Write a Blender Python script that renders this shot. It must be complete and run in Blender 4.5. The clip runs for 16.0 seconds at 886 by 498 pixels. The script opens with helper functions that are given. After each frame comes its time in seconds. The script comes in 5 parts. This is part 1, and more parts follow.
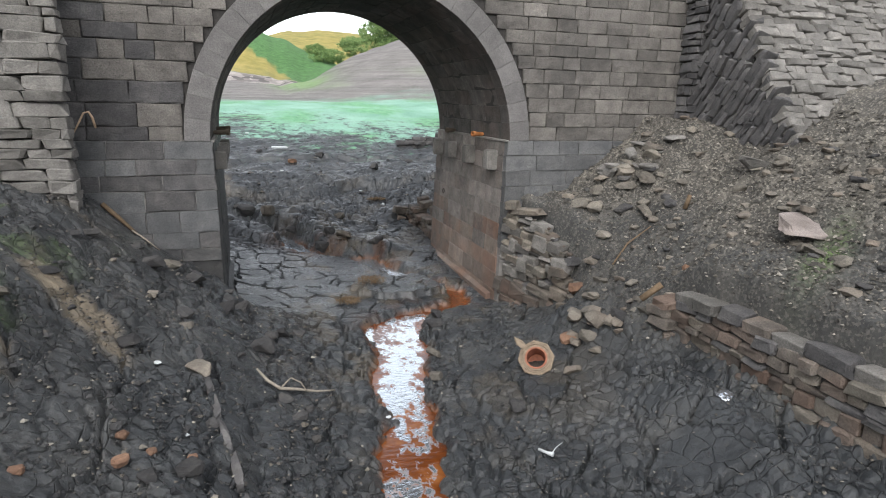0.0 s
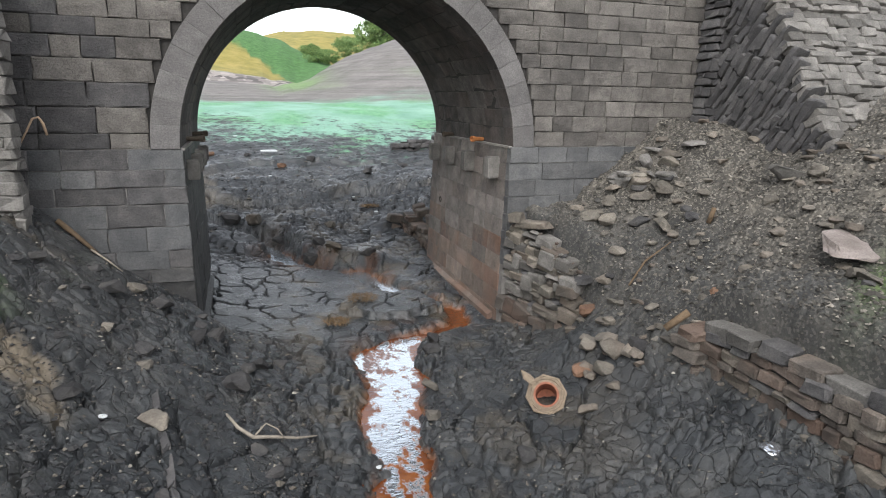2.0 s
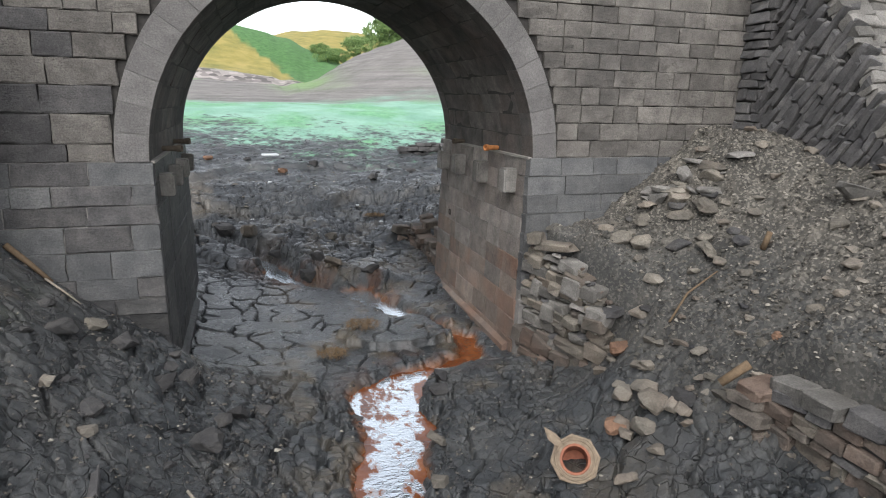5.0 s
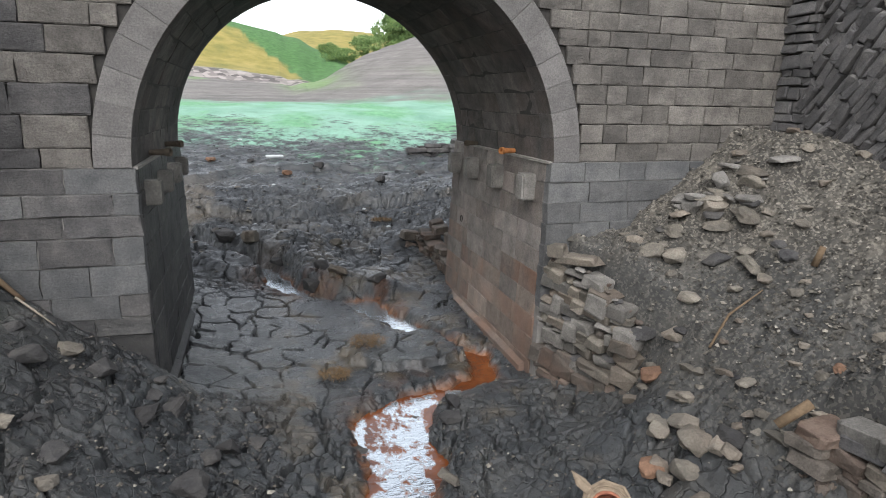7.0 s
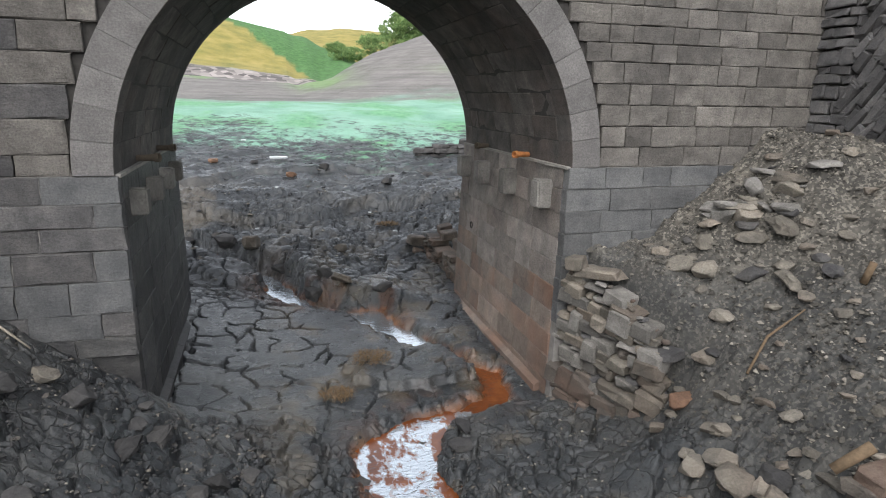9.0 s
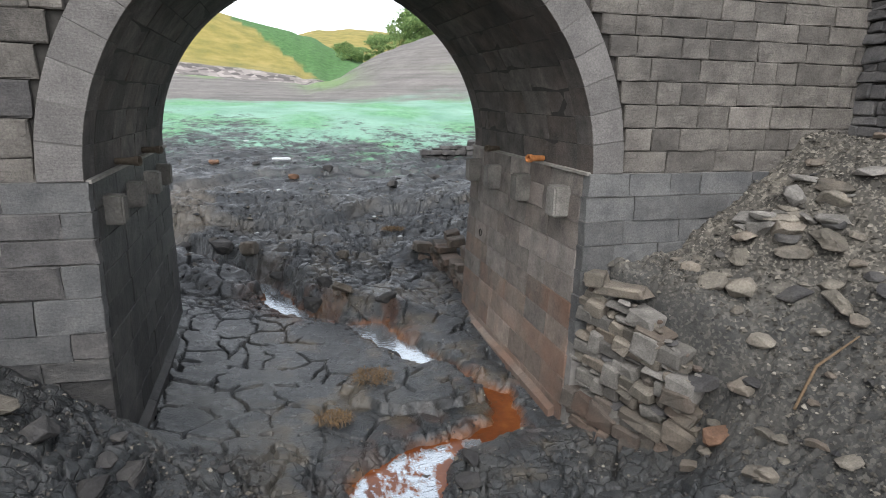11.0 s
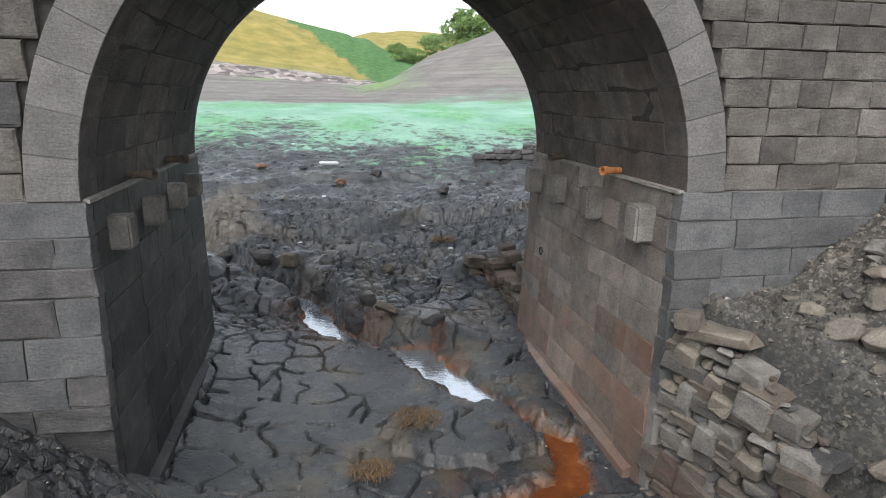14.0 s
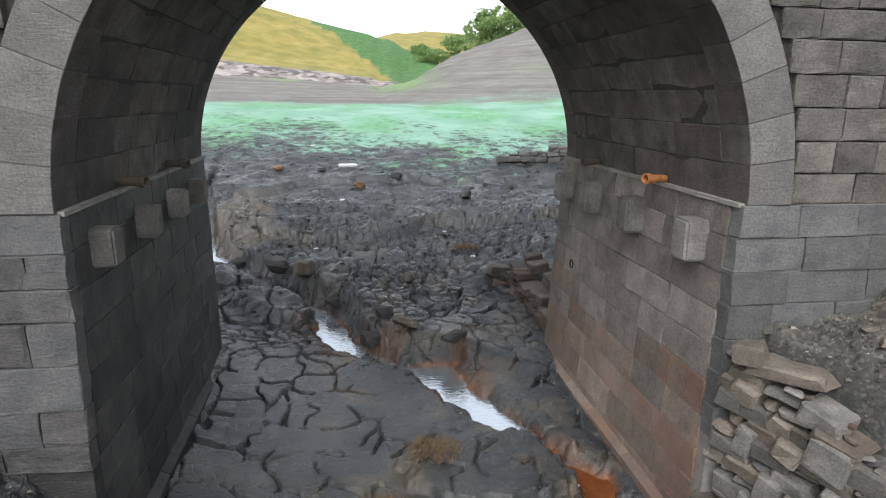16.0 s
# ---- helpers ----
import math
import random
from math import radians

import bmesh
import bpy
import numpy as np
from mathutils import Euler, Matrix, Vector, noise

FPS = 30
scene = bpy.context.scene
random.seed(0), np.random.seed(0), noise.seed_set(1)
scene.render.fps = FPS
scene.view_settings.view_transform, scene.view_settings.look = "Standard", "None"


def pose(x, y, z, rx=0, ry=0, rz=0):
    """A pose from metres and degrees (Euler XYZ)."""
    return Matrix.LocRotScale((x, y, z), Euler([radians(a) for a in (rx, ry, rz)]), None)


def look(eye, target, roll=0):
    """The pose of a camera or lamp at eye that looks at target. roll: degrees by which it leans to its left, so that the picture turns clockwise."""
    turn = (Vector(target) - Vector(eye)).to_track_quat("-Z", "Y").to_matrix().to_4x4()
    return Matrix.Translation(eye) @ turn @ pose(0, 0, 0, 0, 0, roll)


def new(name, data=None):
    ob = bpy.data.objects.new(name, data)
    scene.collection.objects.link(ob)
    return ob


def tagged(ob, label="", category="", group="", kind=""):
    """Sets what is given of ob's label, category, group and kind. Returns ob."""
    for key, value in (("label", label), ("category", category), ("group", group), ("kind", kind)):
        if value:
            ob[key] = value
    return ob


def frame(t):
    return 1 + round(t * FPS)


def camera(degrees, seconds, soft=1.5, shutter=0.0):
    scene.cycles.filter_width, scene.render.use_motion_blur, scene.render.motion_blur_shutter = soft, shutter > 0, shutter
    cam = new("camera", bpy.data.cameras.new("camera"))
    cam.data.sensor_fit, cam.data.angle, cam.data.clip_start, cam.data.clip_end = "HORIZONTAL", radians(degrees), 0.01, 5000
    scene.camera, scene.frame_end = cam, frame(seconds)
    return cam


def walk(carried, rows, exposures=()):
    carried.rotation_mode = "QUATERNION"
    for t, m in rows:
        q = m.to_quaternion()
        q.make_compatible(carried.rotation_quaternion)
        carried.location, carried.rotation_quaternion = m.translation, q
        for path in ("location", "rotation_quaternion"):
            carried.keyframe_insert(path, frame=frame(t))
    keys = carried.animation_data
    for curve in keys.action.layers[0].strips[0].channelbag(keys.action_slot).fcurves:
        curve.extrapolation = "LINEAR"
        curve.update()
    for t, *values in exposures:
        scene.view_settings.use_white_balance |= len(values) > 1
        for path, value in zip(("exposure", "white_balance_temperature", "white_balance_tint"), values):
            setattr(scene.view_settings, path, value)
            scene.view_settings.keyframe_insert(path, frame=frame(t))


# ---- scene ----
cam = camera(72.1, 16.0, soft=1.0)
PATH = [
    (0, (-2.216, -11.021, 4.083), (-1.609, -9.176, 3.607), 1.2),
    (0.5, (-2.143, -10.752, 4.104), (-1.533, -8.908, 3.627), 1.2),
    (1, (-2.062, -10.482, 4.112), (-1.45, -8.639, 3.635), 1.1),
    (1.5, (-1.972, -10.233, 4.116), (-1.358, -8.39, 3.641), 1.1),
    (2, (-1.895, -9.986, 4.119), (-1.277, -8.144, 3.644), 1.1),
    (2.5, (-1.811, -9.764, 4.133), (-1.192, -7.922, 3.657), 1.2),
    (3, (-1.714, -9.532, 4.146), (-1.093, -7.691, 3.671), 1.2),
    (3.5, (-1.617, -9.314, 4.167), (-0.997, -7.472, 3.693), 1.2),
    (4, (-1.547, -9.12, 4.191), (-0.937, -7.276, 3.716), 1.2),
    (6.5, (-1.365, -8.096, 4.196), (-0.797, -6.239, 3.718), 1.1),
    (7, (-1.29, -7.909, 4.188), (-0.727, -6.05, 3.709), 1.1),
    (7.5, (-1.25, -7.745, 4.203), (-0.697, -5.883, 3.723), 1.1),
    (8, (-1.216, -7.58, 4.214), (-0.671, -5.717, 3.732), 1.1),
    (8.5, (-1.172, -7.431, 4.214), (-0.631, -5.567, 3.731), 1.0),
    (11, (-0.926, -6.572, 4.183), (-0.41, -4.701, 3.702), 1.1),
    (11.5, (-0.861, -6.386, 4.186), (-0.388, -4.504, 3.704), 1.0),
    (12, (-0.828, -6.204, 4.185), (-0.384, -4.314, 3.703), 1.0),
    (12.5, (-0.804, -6.007, 4.188), (-0.397, -4.109, 3.706), 0.9),
    (13, (-0.791, -5.795, 4.191), (-0.417, -3.891, 3.709), 0.9),
    (13.5, (-0.77, -5.606, 4.191), (-0.408, -3.699, 3.709), 0.8),
    (14, (-0.701, -5.405, 4.201), (-0.345, -3.497, 3.719), 0.8),
    (14.5, (-0.63, -5.214, 4.201), (-0.277, -3.305, 3.72), 0.9),
    (15, (-0.613, -5.036, 4.192), (-0.262, -3.126, 3.711), 0.9),
    (15.5, (-0.603, -4.852, 4.192), (-0.268, -2.94, 3.712), 0.8),
    (16, (-0.585, -4.687, 4.183), (-0.298, -2.767, 3.703), 0.8),
]
walk(cam, [(t, look(eye, target, roll)) for t, eye, target, roll in PATH])

# ---- world, sun, exposure ----
world = bpy.data.worlds.new("overcast_sky")
scene.world = world
world.use_nodes = True
wn, wl = world.node_tree.nodes, world.node_tree.links
wn.clear()
sky = wn.new("ShaderNodeTexSky")
sky.sky_type, sky.sun_disc = "NISHITA", False
sky.sun_elevation, sky.sun_rotation = radians(49), radians(206)
sky.air_density, sky.dust_density, sky.ozone_density = 1.0, 1.5, 1.0
grey = wn.new("ShaderNodeHueSaturation")
grey.inputs["Saturation"].default_value = 0.25
grey.inputs["Value"].default_value = 1.0
bg = wn.new("ShaderNodeBackground")
bg.inputs["Strength"].default_value = 0.42
wout = wn.new("ShaderNodeOutputWorld")
wl.new(sky.outputs[0], grey.inputs["Color"])
wl.new(grey.outputs[0], bg.inputs["Color"])
wl.new(bg.outputs[0], wout.inputs["Surface"])
sun = new("sun", bpy.data.lights.new("sun", "SUN"))
sun.data.energy, sun.data.angle, sun.data.color = 1.35, radians(34), (1.0, 0.985, 0.96)
sun.matrix_world = look((-15, -31, 40), (0, 0, 0))
scene.view_settings.exposure = 0.0

# ---- number helpers ----
rng = np.random.default_rng(7)


def smooth(a, b, v):
    u = np.clip((np.asarray(v, float) - a) / (b - a), 0, 1)
    return u * u * (3 - 2 * u)


def hash2(i, j, seed=0):
    n = (i.astype(np.int64) * 374761393 + j.astype(np.int64) * 668265263 + seed * 1442695041) & 0xFFFFFFFF
    n = ((n ^ (n >> 13)) * 1274126177) & 0xFFFFFFFF
    return ((n ^ (n >> 16)) & 0xFFFFFF) / float(0xFFFFFF)


def vnoise(x, y, seed=0):
    i, j = np.floor(x), np.floor(y)
    u, v = x - i, y - j
    u, v = u * u * (3 - 2 * u), v * v * (3 - 2 * v)
    a, b, c, d = (hash2(i + p, j + q, seed) for p, q in ((0, 0), (1, 0), (0, 1), (1, 1)))
    return (a + (b - a) * u) * (1 - v) + (c + (d - c) * u) * v


def fbm(x, y, octaves=4, seed=0):
    total, amp, norm = 0, 1.0, 0
    for k in range(octaves):
        total = total + amp * vnoise(x * 2 ** k + 17.3 * k, y * 2 ** k - 9.1 * k, seed + k)
        norm += amp
        amp *= 0.5
    return total / norm


def cells(x, y, seed=0, jitter=0.85):
    """Distance to the border between cells, and a number for each cell."""
    i, j = np.floor(x), np.floor(y)
    f1, f2 = np.full(x.shape, 9.0), np.full(x.shape, 9.0)
    ident = np.zeros(x.shape)
    for p in (-1, 0, 1):
        for q in (-1, 0, 1):
            a, b = i + p, j + q
            d = np.hypot(a + 0.5 + jitter * (hash2(a, b, seed) - 0.5) - x, b + 0.5 + jitter * (hash2(a, b, seed + 5) - 0.5) - y)
            near = d < f1
            f2 = np.where(near, f1, np.minimum(f2, d))
            ident = np.where(near, hash2(a, b, seed + 9), ident)
            f1 = np.where(near, d, f1)
    return f2 - f1, ident


# ---- materials ----
class Nodes:
    """A material's node tree, with short calls for the nodes in use."""

    def __init__(self, name, rough=0.9, spec=0.3):
        self.mat = bpy.data.materials.new(name)
        self.mat.use_nodes = True
        self.tree = self.mat.node_tree
        self.bsdf = self.tree.nodes["Principled BSDF"]
        self.bsdf.inputs["Roughness"].default_value = rough
        self.bsdf.inputs["Specular IOR Level"].default_value = spec
        self.pos = self.add("ShaderNodeNewGeometry").outputs["Position"]

    def add(self, kind):
        return self.tree.nodes.new(kind)

    def put(self, value, socket):
        if isinstance(value, (int, float)):
            socket.default_value = value
        elif isinstance(value, tuple):
            socket.default_value = (*value, 1.0) if len(value) == 3 and socket.type == "RGBA" else value
        else:
            self.tree.links.new(value, socket)

    def noise(self, scale, detail=4.0, rough=0.6, vector=None, distort=0.0):
        n = self.add("ShaderNodeTexNoise")
        n.inputs["Scale"].default_value, n.inputs["Detail"].default_value = scale, detail
        n.inputs["Roughness"].default_value, n.inputs["Distortion"].default_value = rough, distort
        self.put(vector if vector is not None else self.pos, n.inputs["Vector"])
        return n.outputs["Fac"]

    def voronoi(self, scale, feature="F1", vector=None):
        n = self.add("ShaderNodeTexVoronoi")
        n.feature = feature
        n.inputs["Scale"].default_value = scale
        self.put(vector if vector is not None else self.pos, n.inputs["Vector"])
        return n

    def stretch(self, factors):
        n = self.add("ShaderNodeVectorMath")
        n.operation = "MULTIPLY"
        self.put(self.pos, n.inputs[0])
        n.inputs[1].default_value = factors
        return n.outputs[0]

    def shifted(self):
        """The place plus a shift that differs from piece to piece."""
        info = self.add("ShaderNodeObjectInfo")
        m = self.add("ShaderNodeMath")
        m.operation = "MULTIPLY"
        self.put(info.outputs["Random"], m.inputs[0])
        m.inputs[1].default_value = 60.0
        n = self.add("ShaderNodeVectorMath")
        self.put(self.pos, n.inputs[0])
        self.put(m.outputs[0], n.inputs[1])
        return n.outputs[0]

    def random(self):
        return self.add("ShaderNodeObjectInfo").outputs["Random"]

    def island(self):
        return self.add("ShaderNodeNewGeometry").outputs["Random Per Island"]

    def ramp(self, fac, *stops):
        n = self.add("ShaderNodeValToRGB")
        while len(n.color_ramp.elements) < len(stops):
            n.color_ramp.elements.new(0.5)
        for e, (p, c) in zip(n.color_ramp.elements, stops):
            e.position, e.color = p, (*c, 1.0) if isinstance(c, tuple) else (c, c, c, 1.0)
        self.put(fac, n.inputs["Fac"])
        return n.outputs["Color"]

    def mix(self, fac, a, b, blend="MIX"):
        n = self.add("ShaderNodeMix")
        n.data_type, n.blend_type = "RGBA", blend
        self.put(fac, n.inputs[0])
        self.put(a, n.inputs[6])
        self.put(b, n.inputs[7])
        return n.outputs[2]

    def math(self, op, a, b=0.0):
        n = self.add("ShaderNodeMath")
        n.operation = op
        self.put(a, n.inputs[0])
        self.put(b, n.inputs[1])
        return n.outputs[0]

    def attr(self, name):
        n = self.add("ShaderNodeAttribute")
        n.attribute_name = name
        return n.outputs["Fac"]

    def height(self):
        n = self.add("ShaderNodeSeparateXYZ")
        self.put(self.pos, n.inputs[0])
        return n.outputs[2]

    def done(self, colour, rough=None, bump=(), metal=None):
        self.put(colour, self.bsdf.inputs["Base Color"])
        if rough is not None:
            self.put(rough, self.bsdf.inputs["Roughness"])
        if metal is not None:
            self.put(metal, self.bsdf.inputs["Metallic"])
        last = None
        for height, strength, distance in bump:
            b = self.add("ShaderNodeBump")
            b.inputs["Strength"].default_value, b.inputs["Distance"].default_value = strength, distance
            self.put(height, b.inputs["Height"])
            if last is not None:
                self.put(last, b.inputs["Normal"])
            last = b.outputs["Normal"]
        if last is not None:
            self.put(last, self.bsdf.inputs["Normal"])
        return self.mat


def stone_material(name, dark, mid, light, stain=(0.02, 0.02, 0.022), stain_amount=0.45, rust=0.0, rough=0.9, grain=0.5, spread=0.3):
    n = Nodes(name, rough)
    at = n.shifted()
    body = n.ramp(n.noise(3.2, 6, 0.65, at), (0.28, dark), (0.5, mid), (0.75, light))
    tone = n.ramp(n.random(), (0.0, 0.92 - spread), (0.5, 0.92), (1.0, 0.92 + spread))
    body = n.mix(1.0, body, tone, "MULTIPLY")
    fine = n.ramp(n.noise(45, 5, 0.75), (0.3, 0.6), (0.7, 1.25))
    body = n.mix(1.0, body, fine, "MULTIPLY")
    wash = n.ramp(n.noise(0.55, 5, 0.6), (0.36, 0.0), (0.7, 1.0))
    body = n.mix(n.math("MULTIPLY", wash, stain_amount), body, stain)
    if rust:
        red = n.ramp(n.noise(0.8, 4, 0.6, at), (0.45, 0.0), (0.65, 1.0))
        body = n.mix(n.math("MULTIPLY", red, rust), body, (0.17, 0.075, 0.04))
    tool = n.noise(1.0, 3, 0.6, n.stretch((14, 14, 55)))
    return n.done(body, None, ((n.noise(8, 6, 0.7, at), grain, 0.045), (tool, 0.6, 0.016), (n.noise(90, 3, 0.65), 0.6, 0.007)))


face_stone = stone_material("weathered_gritstone", (0.1, 0.091, 0.081), (0.172, 0.157, 0.14), (0.25, 0.229, 0.203), spread=0.24, grain=0.8)
ring_stone = stone_material("dressed_ring_stone", (0.13, 0.123, 0.117), (0.17, 0.16, 0.153), (0.215, 0.202, 0.193), stain_amount=0.2, grain=0.2, spread=0.14)
pier_stone = stone_material("silted_pier_stone", (0.085, 0.085, 0.086), (0.125, 0.124, 0.122), (0.17, 0.166, 0.16), (0.035, 0.038, 0.042), 0.55, grain=0.35, spread=0.2)
vault_stone = stone_material("damp_shaded_vault_stone", (0.055, 0.05, 0.046), (0.105, 0.095, 0.087), (0.18, 0.162, 0.145), (0.02, 0.019, 0.019), 0.75, rust=0.1, grain=0.3, spread=0.25)
jamb_grey = stone_material("brown_grey_jamb_stone", (0.13, 0.116, 0.106), (0.22, 0.198, 0.18), (0.32, 0.289, 0.26), (0.07, 0.062, 0.056), 0.6, rust=0.12, grain=0.7, spread=0.26)
black_stone = stone_material("wet_and_shaded_stone", (0.036, 0.036, 0.038), (0.075, 0.073, 0.07), (0.14, 0.133, 0.122), (0.018, 0.018, 0.02), 0.75, rough=0.6, grain=0.6, spread=0.4)
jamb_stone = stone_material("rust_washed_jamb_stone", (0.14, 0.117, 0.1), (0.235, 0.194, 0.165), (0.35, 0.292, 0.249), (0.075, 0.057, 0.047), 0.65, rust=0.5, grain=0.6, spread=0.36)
slab_stone = stone_material("pinkish_slab", (0.2, 0.165, 0.145), (0.3, 0.255, 0.23), (0.42, 0.37, 0.34), (0.12, 0.1, 0.085), 0.3)
dry_stone = stone_material("pale_drystone", (0.105, 0.099, 0.09), (0.18, 0.17, 0.155), (0.29, 0.272, 0.247), (0.07, 0.06, 0.05), 0.3)
dark_stone = stone_material("dark_packed_stone", (0.06, 0.058, 0.058), (0.105, 0.1, 0.098), (0.17, 0.16, 0.15), (0.03, 0.03, 0.032), 0.3)
brown_stone = stone_material("iron_stained_rubble", (0.075, 0.064, 0.055), (0.145, 0.125, 0.106), (0.25, 0.22, 0.187), (0.04, 0.035, 0.032), 0.45, rust=0.3, spread=0.4, grain=0.8)
rock_stone = stone_material("loose_sandstone", (0.1, 0.09, 0.075), (0.19, 0.17, 0.14), (0.3, 0.27, 0.22), (0.05, 0.046, 0.042), 0.45, rust=0.15)
muddy_stone = stone_material("mud_coated_stone", (0.035, 0.034, 0.035), (0.065, 0.062, 0.06), (0.12, 0.112, 0.1), (0.025, 0.025, 0.027), 0.5)
orange_stone = stone_material("orange_cobble", (0.13, 0.075, 0.05), (0.22, 0.125, 0.08), (0.32, 0.2, 0.13), (0.08, 0.055, 0.04), 0.4)


def plain(name, colour, rough=0.6, metal=0.0, vary=0.25, scale=20.0):
    n = Nodes(name, rough)
    low, high = tuple(c * (1 - vary) for c in colour), tuple(min(1.0, c * (1 + vary)) for c in colour)
    return n.done(n.ramp(n.noise(scale, 5, 0.6), (0.3, low), (0.7, high)), None, ((n.noise(scale * 3, 3, 0.6), 0.2, 0.004),), metal)


mortar = plain("dark_mortar", (0.04, 0.037, 0.034), 0.95)
pale_mortar = plain("pale_lime_mortar", (0.17, 0.16, 0.148), 0.95, scale=9.0)
pale_ledge_stone = plain("lit_ledge_stone", (0.23, 0.215, 0.195), 0.95, scale=7.0)
earth = plain("packed_earth", (0.035, 0.033, 0.03), 0.95, scale=8.0)

# ---- the ground: one sheet out to the hills ----
STREAM = [(-1.6, -15.0, 0.4), (-0.95, -8.0, 0.4), (-0.65, -5.3, 0.42), (-0.35, -4.35, 0.34), (-0.24, -3.63, 0.3), (-0.2, -2.94, 0.42), (0.08, -2.05, 0.44), (0.22, -1.6, 0.44),
          (0.18, -0.75, 0.55), (0.6, -0.2, 0.36), (1.0, -0.02, 0.22), (1.45, 0.1, 0.16), (1.88, 0.28, 0.24), (2.06, 0.6, 0.25), (2.06, 0.92, 0.2), (1.86, 1.55, 0.12),
          (1.66, 2.05, 0.14), (1.16, 2.75, 0.32), (0.62, 4.0, 0.34), (0.25, 4.2, 0.14), (-0.2, 4.42, 0.16), (-0.92, 5.3, 0.31), (-1.18, 6.35, 0.24), (-1.65, 7.05, 0.15),
          (-2.4, 7.75, 0.2), (-3.25, 8.9, 0.36), (-4.1, 10.0, 0.3), (-4.8, 13.6, 0.1), (-5.3, 20.0, 0.05)]


def water_level(y):
    return np.interp(y, [-10, 0, 3, 5, 7, 8, 9, 14, 20], [-0.16, -0.11, -0.06, 0.0, 0.12, 0.24, 0.34, 0.8, 1.6])


def stream_edge(x, y):
    """Distance outside the stream's edge (negative in the water)."""
    best = np.full(x.shape, 99.0)
    for (ax, ay, aw), (bx, by, bw) in zip(STREAM, STREAM[1:]):
        dx, dy = bx - ax, by - ay
        u = np.clip(((x - ax) * dx + (y - ay) * dy) / (dx * dx + dy * dy), 0, 1)
        best = np.minimum(best, np.hypot(x - ax - u * dx, y - ay - u * dy) - (aw + (bw - aw) * u))
    return best


def large_form(x, y):
    """The ground without lumps and cracks."""
    bed = np.interp(y, [-14, -6, -3, 0, 3, 5, 8.5, 12, 16, 20, 24, 28, 60, 700], [0.0, 0.0, 0.05, 0.03, 0.1, 0.25, 0.62, 1.05, 1.7, 2.75, 3.45, 3.75, 4.2, 6])
    left = np.interp(-x, [0.9, 1.5, 2.2, 2.8, 3.3, 4.0, 4.7, 6.0, 8.0, 14], [0.0, 0.15, 0.45, 1.0, 1.25, 1.8, 2.5, 3.0, 3.6, 5.0])
    inside = np.interp(-x, [0.6, 1.5, 2.2, 2.7, 4, 9], [0.0, 0.03, 0.1, 0.22, 0.36, 1.8])
    front = np.maximum(smooth(0.9, -0.3, y), smooth(-2.62, -2.75, x) * smooth(3, 2, y))
    bed = bed - 0.24 * smooth(-0.4, -1.8, x) * smooth(4.5, 6.5, y) * smooth(11.5, 9.5, y)
    h = bed + left * front + inside * (1 - front) * smooth(14, 5, y)
    right = np.interp(x, [0.6, 1.5, 2.2, 2.8, 3.2, 3.6, 5.1, 6.2, 8.0, 14], [0.0, 0.15, 0.28, 0.68, 0.95, 1.35, 2.42, 3.2, 4.2, 6.0])
    low = np.interp(x, [0.6, 1.5, 2.4, 3.0, 3.3, 3.6, 5.1, 6.2, 8.0, 14], [0.0, 0.08, 0.12, 0.22, 0.6, 1.2, 2.42, 3.2, 4.2, 6.0])
    by_wall = smooth(-2.5, -1.5, y)
    right = right * (1 - by_wall) + low * by_wall
    rin = np.interp(x, [1.2, 2.0, 2.7, 4, 9], [0.0, 0.02, 0.05, 0.6, 2.2])
    keep = np.maximum(smooth(0.3, -0.5, y), smooth(2.66, 2.8, x) * smooth(3, 2, y))
    h = h + right * keep + rin * (1 - keep) * smooth(-0.5, 0.3, y) * smooth(16, 5, y)
    # the tip of spoil against the bridge, held by a rough wall on its stream side
    extra = np.interp(x, [2.6, 3.1, 3.35, 3.6, 4.0, 5.2, 5.8, 6.6, 9], [1.9, 1.85, 1.5, 1.05, 0.75, 0.68, 0.8, 0.35, 0.0])
    edge = 2.86 + 0.464 * np.clip(-0.14 - y, 0, 1.6)
    h = h + extra * smooth(-2.3, -0.7, y) * smooth(edge, edge + 0.2, x) * smooth(2.0, 1.0, y)
    # a ledge held up by the ruined low wall
    h = h + 0.52 * smooth(3.6, 3.78, x) * smooth(5.2, 3.7, x) * smooth(-3.7, -4.4, y) * smooth(-9, -7.6, y)
    h = h - 0.27 * smooth(2.8, 3.35, x) * smooth(3.78, 3.64, x) * smooth(-4.2, -4.8, y) * smooth(-9, -7.6, y)
    # the hills beyond
    d = np.hypot(x, y + 4)
    az = np.degrees(np.arctan2(x, y + 4))
    ahead = smooth(10, 25, y)
    ridge = 82 * np.tan(np.radians(np.interp(az, [3.5, 5.5, 7.3, 9.1, 15, 20, 40, 90], [0.6, 1.6, 2.7, 3.7, 6.0, 7.2, 9, 9])))
    h = h + ahead * np.where(az > 3.5, ridge, ridge * smooth(2, 3.5, az)) * smooth(32, 84, d) ** 0.9
    scarp = np.interp(az, [-60, -11, 1.5, 4.5], [6.0, 5.0, 3.0, 0.8])
    h = h + ahead * scarp * (0.52 * smooth(40, 95, d) + 0.48 * smooth(95, 102, d)) * smooth(5.5, 3.5, az)
    hill = np.interp(az, [-60, -20, -8, -3, 3.5, 6.5, 8.5], [24, 22, 16.5, 14, 11.3, 7.5, 2])
    h = h + ahead * hill * smooth(101, 165, d) * smooth(320, 190, d)
    back = np.interp(az, [-5, 1, 4, 6.5, 11, 16], [8, 24, 29, 29, 24, 12])
    return h + ahead * back * smooth(190, 330, d)


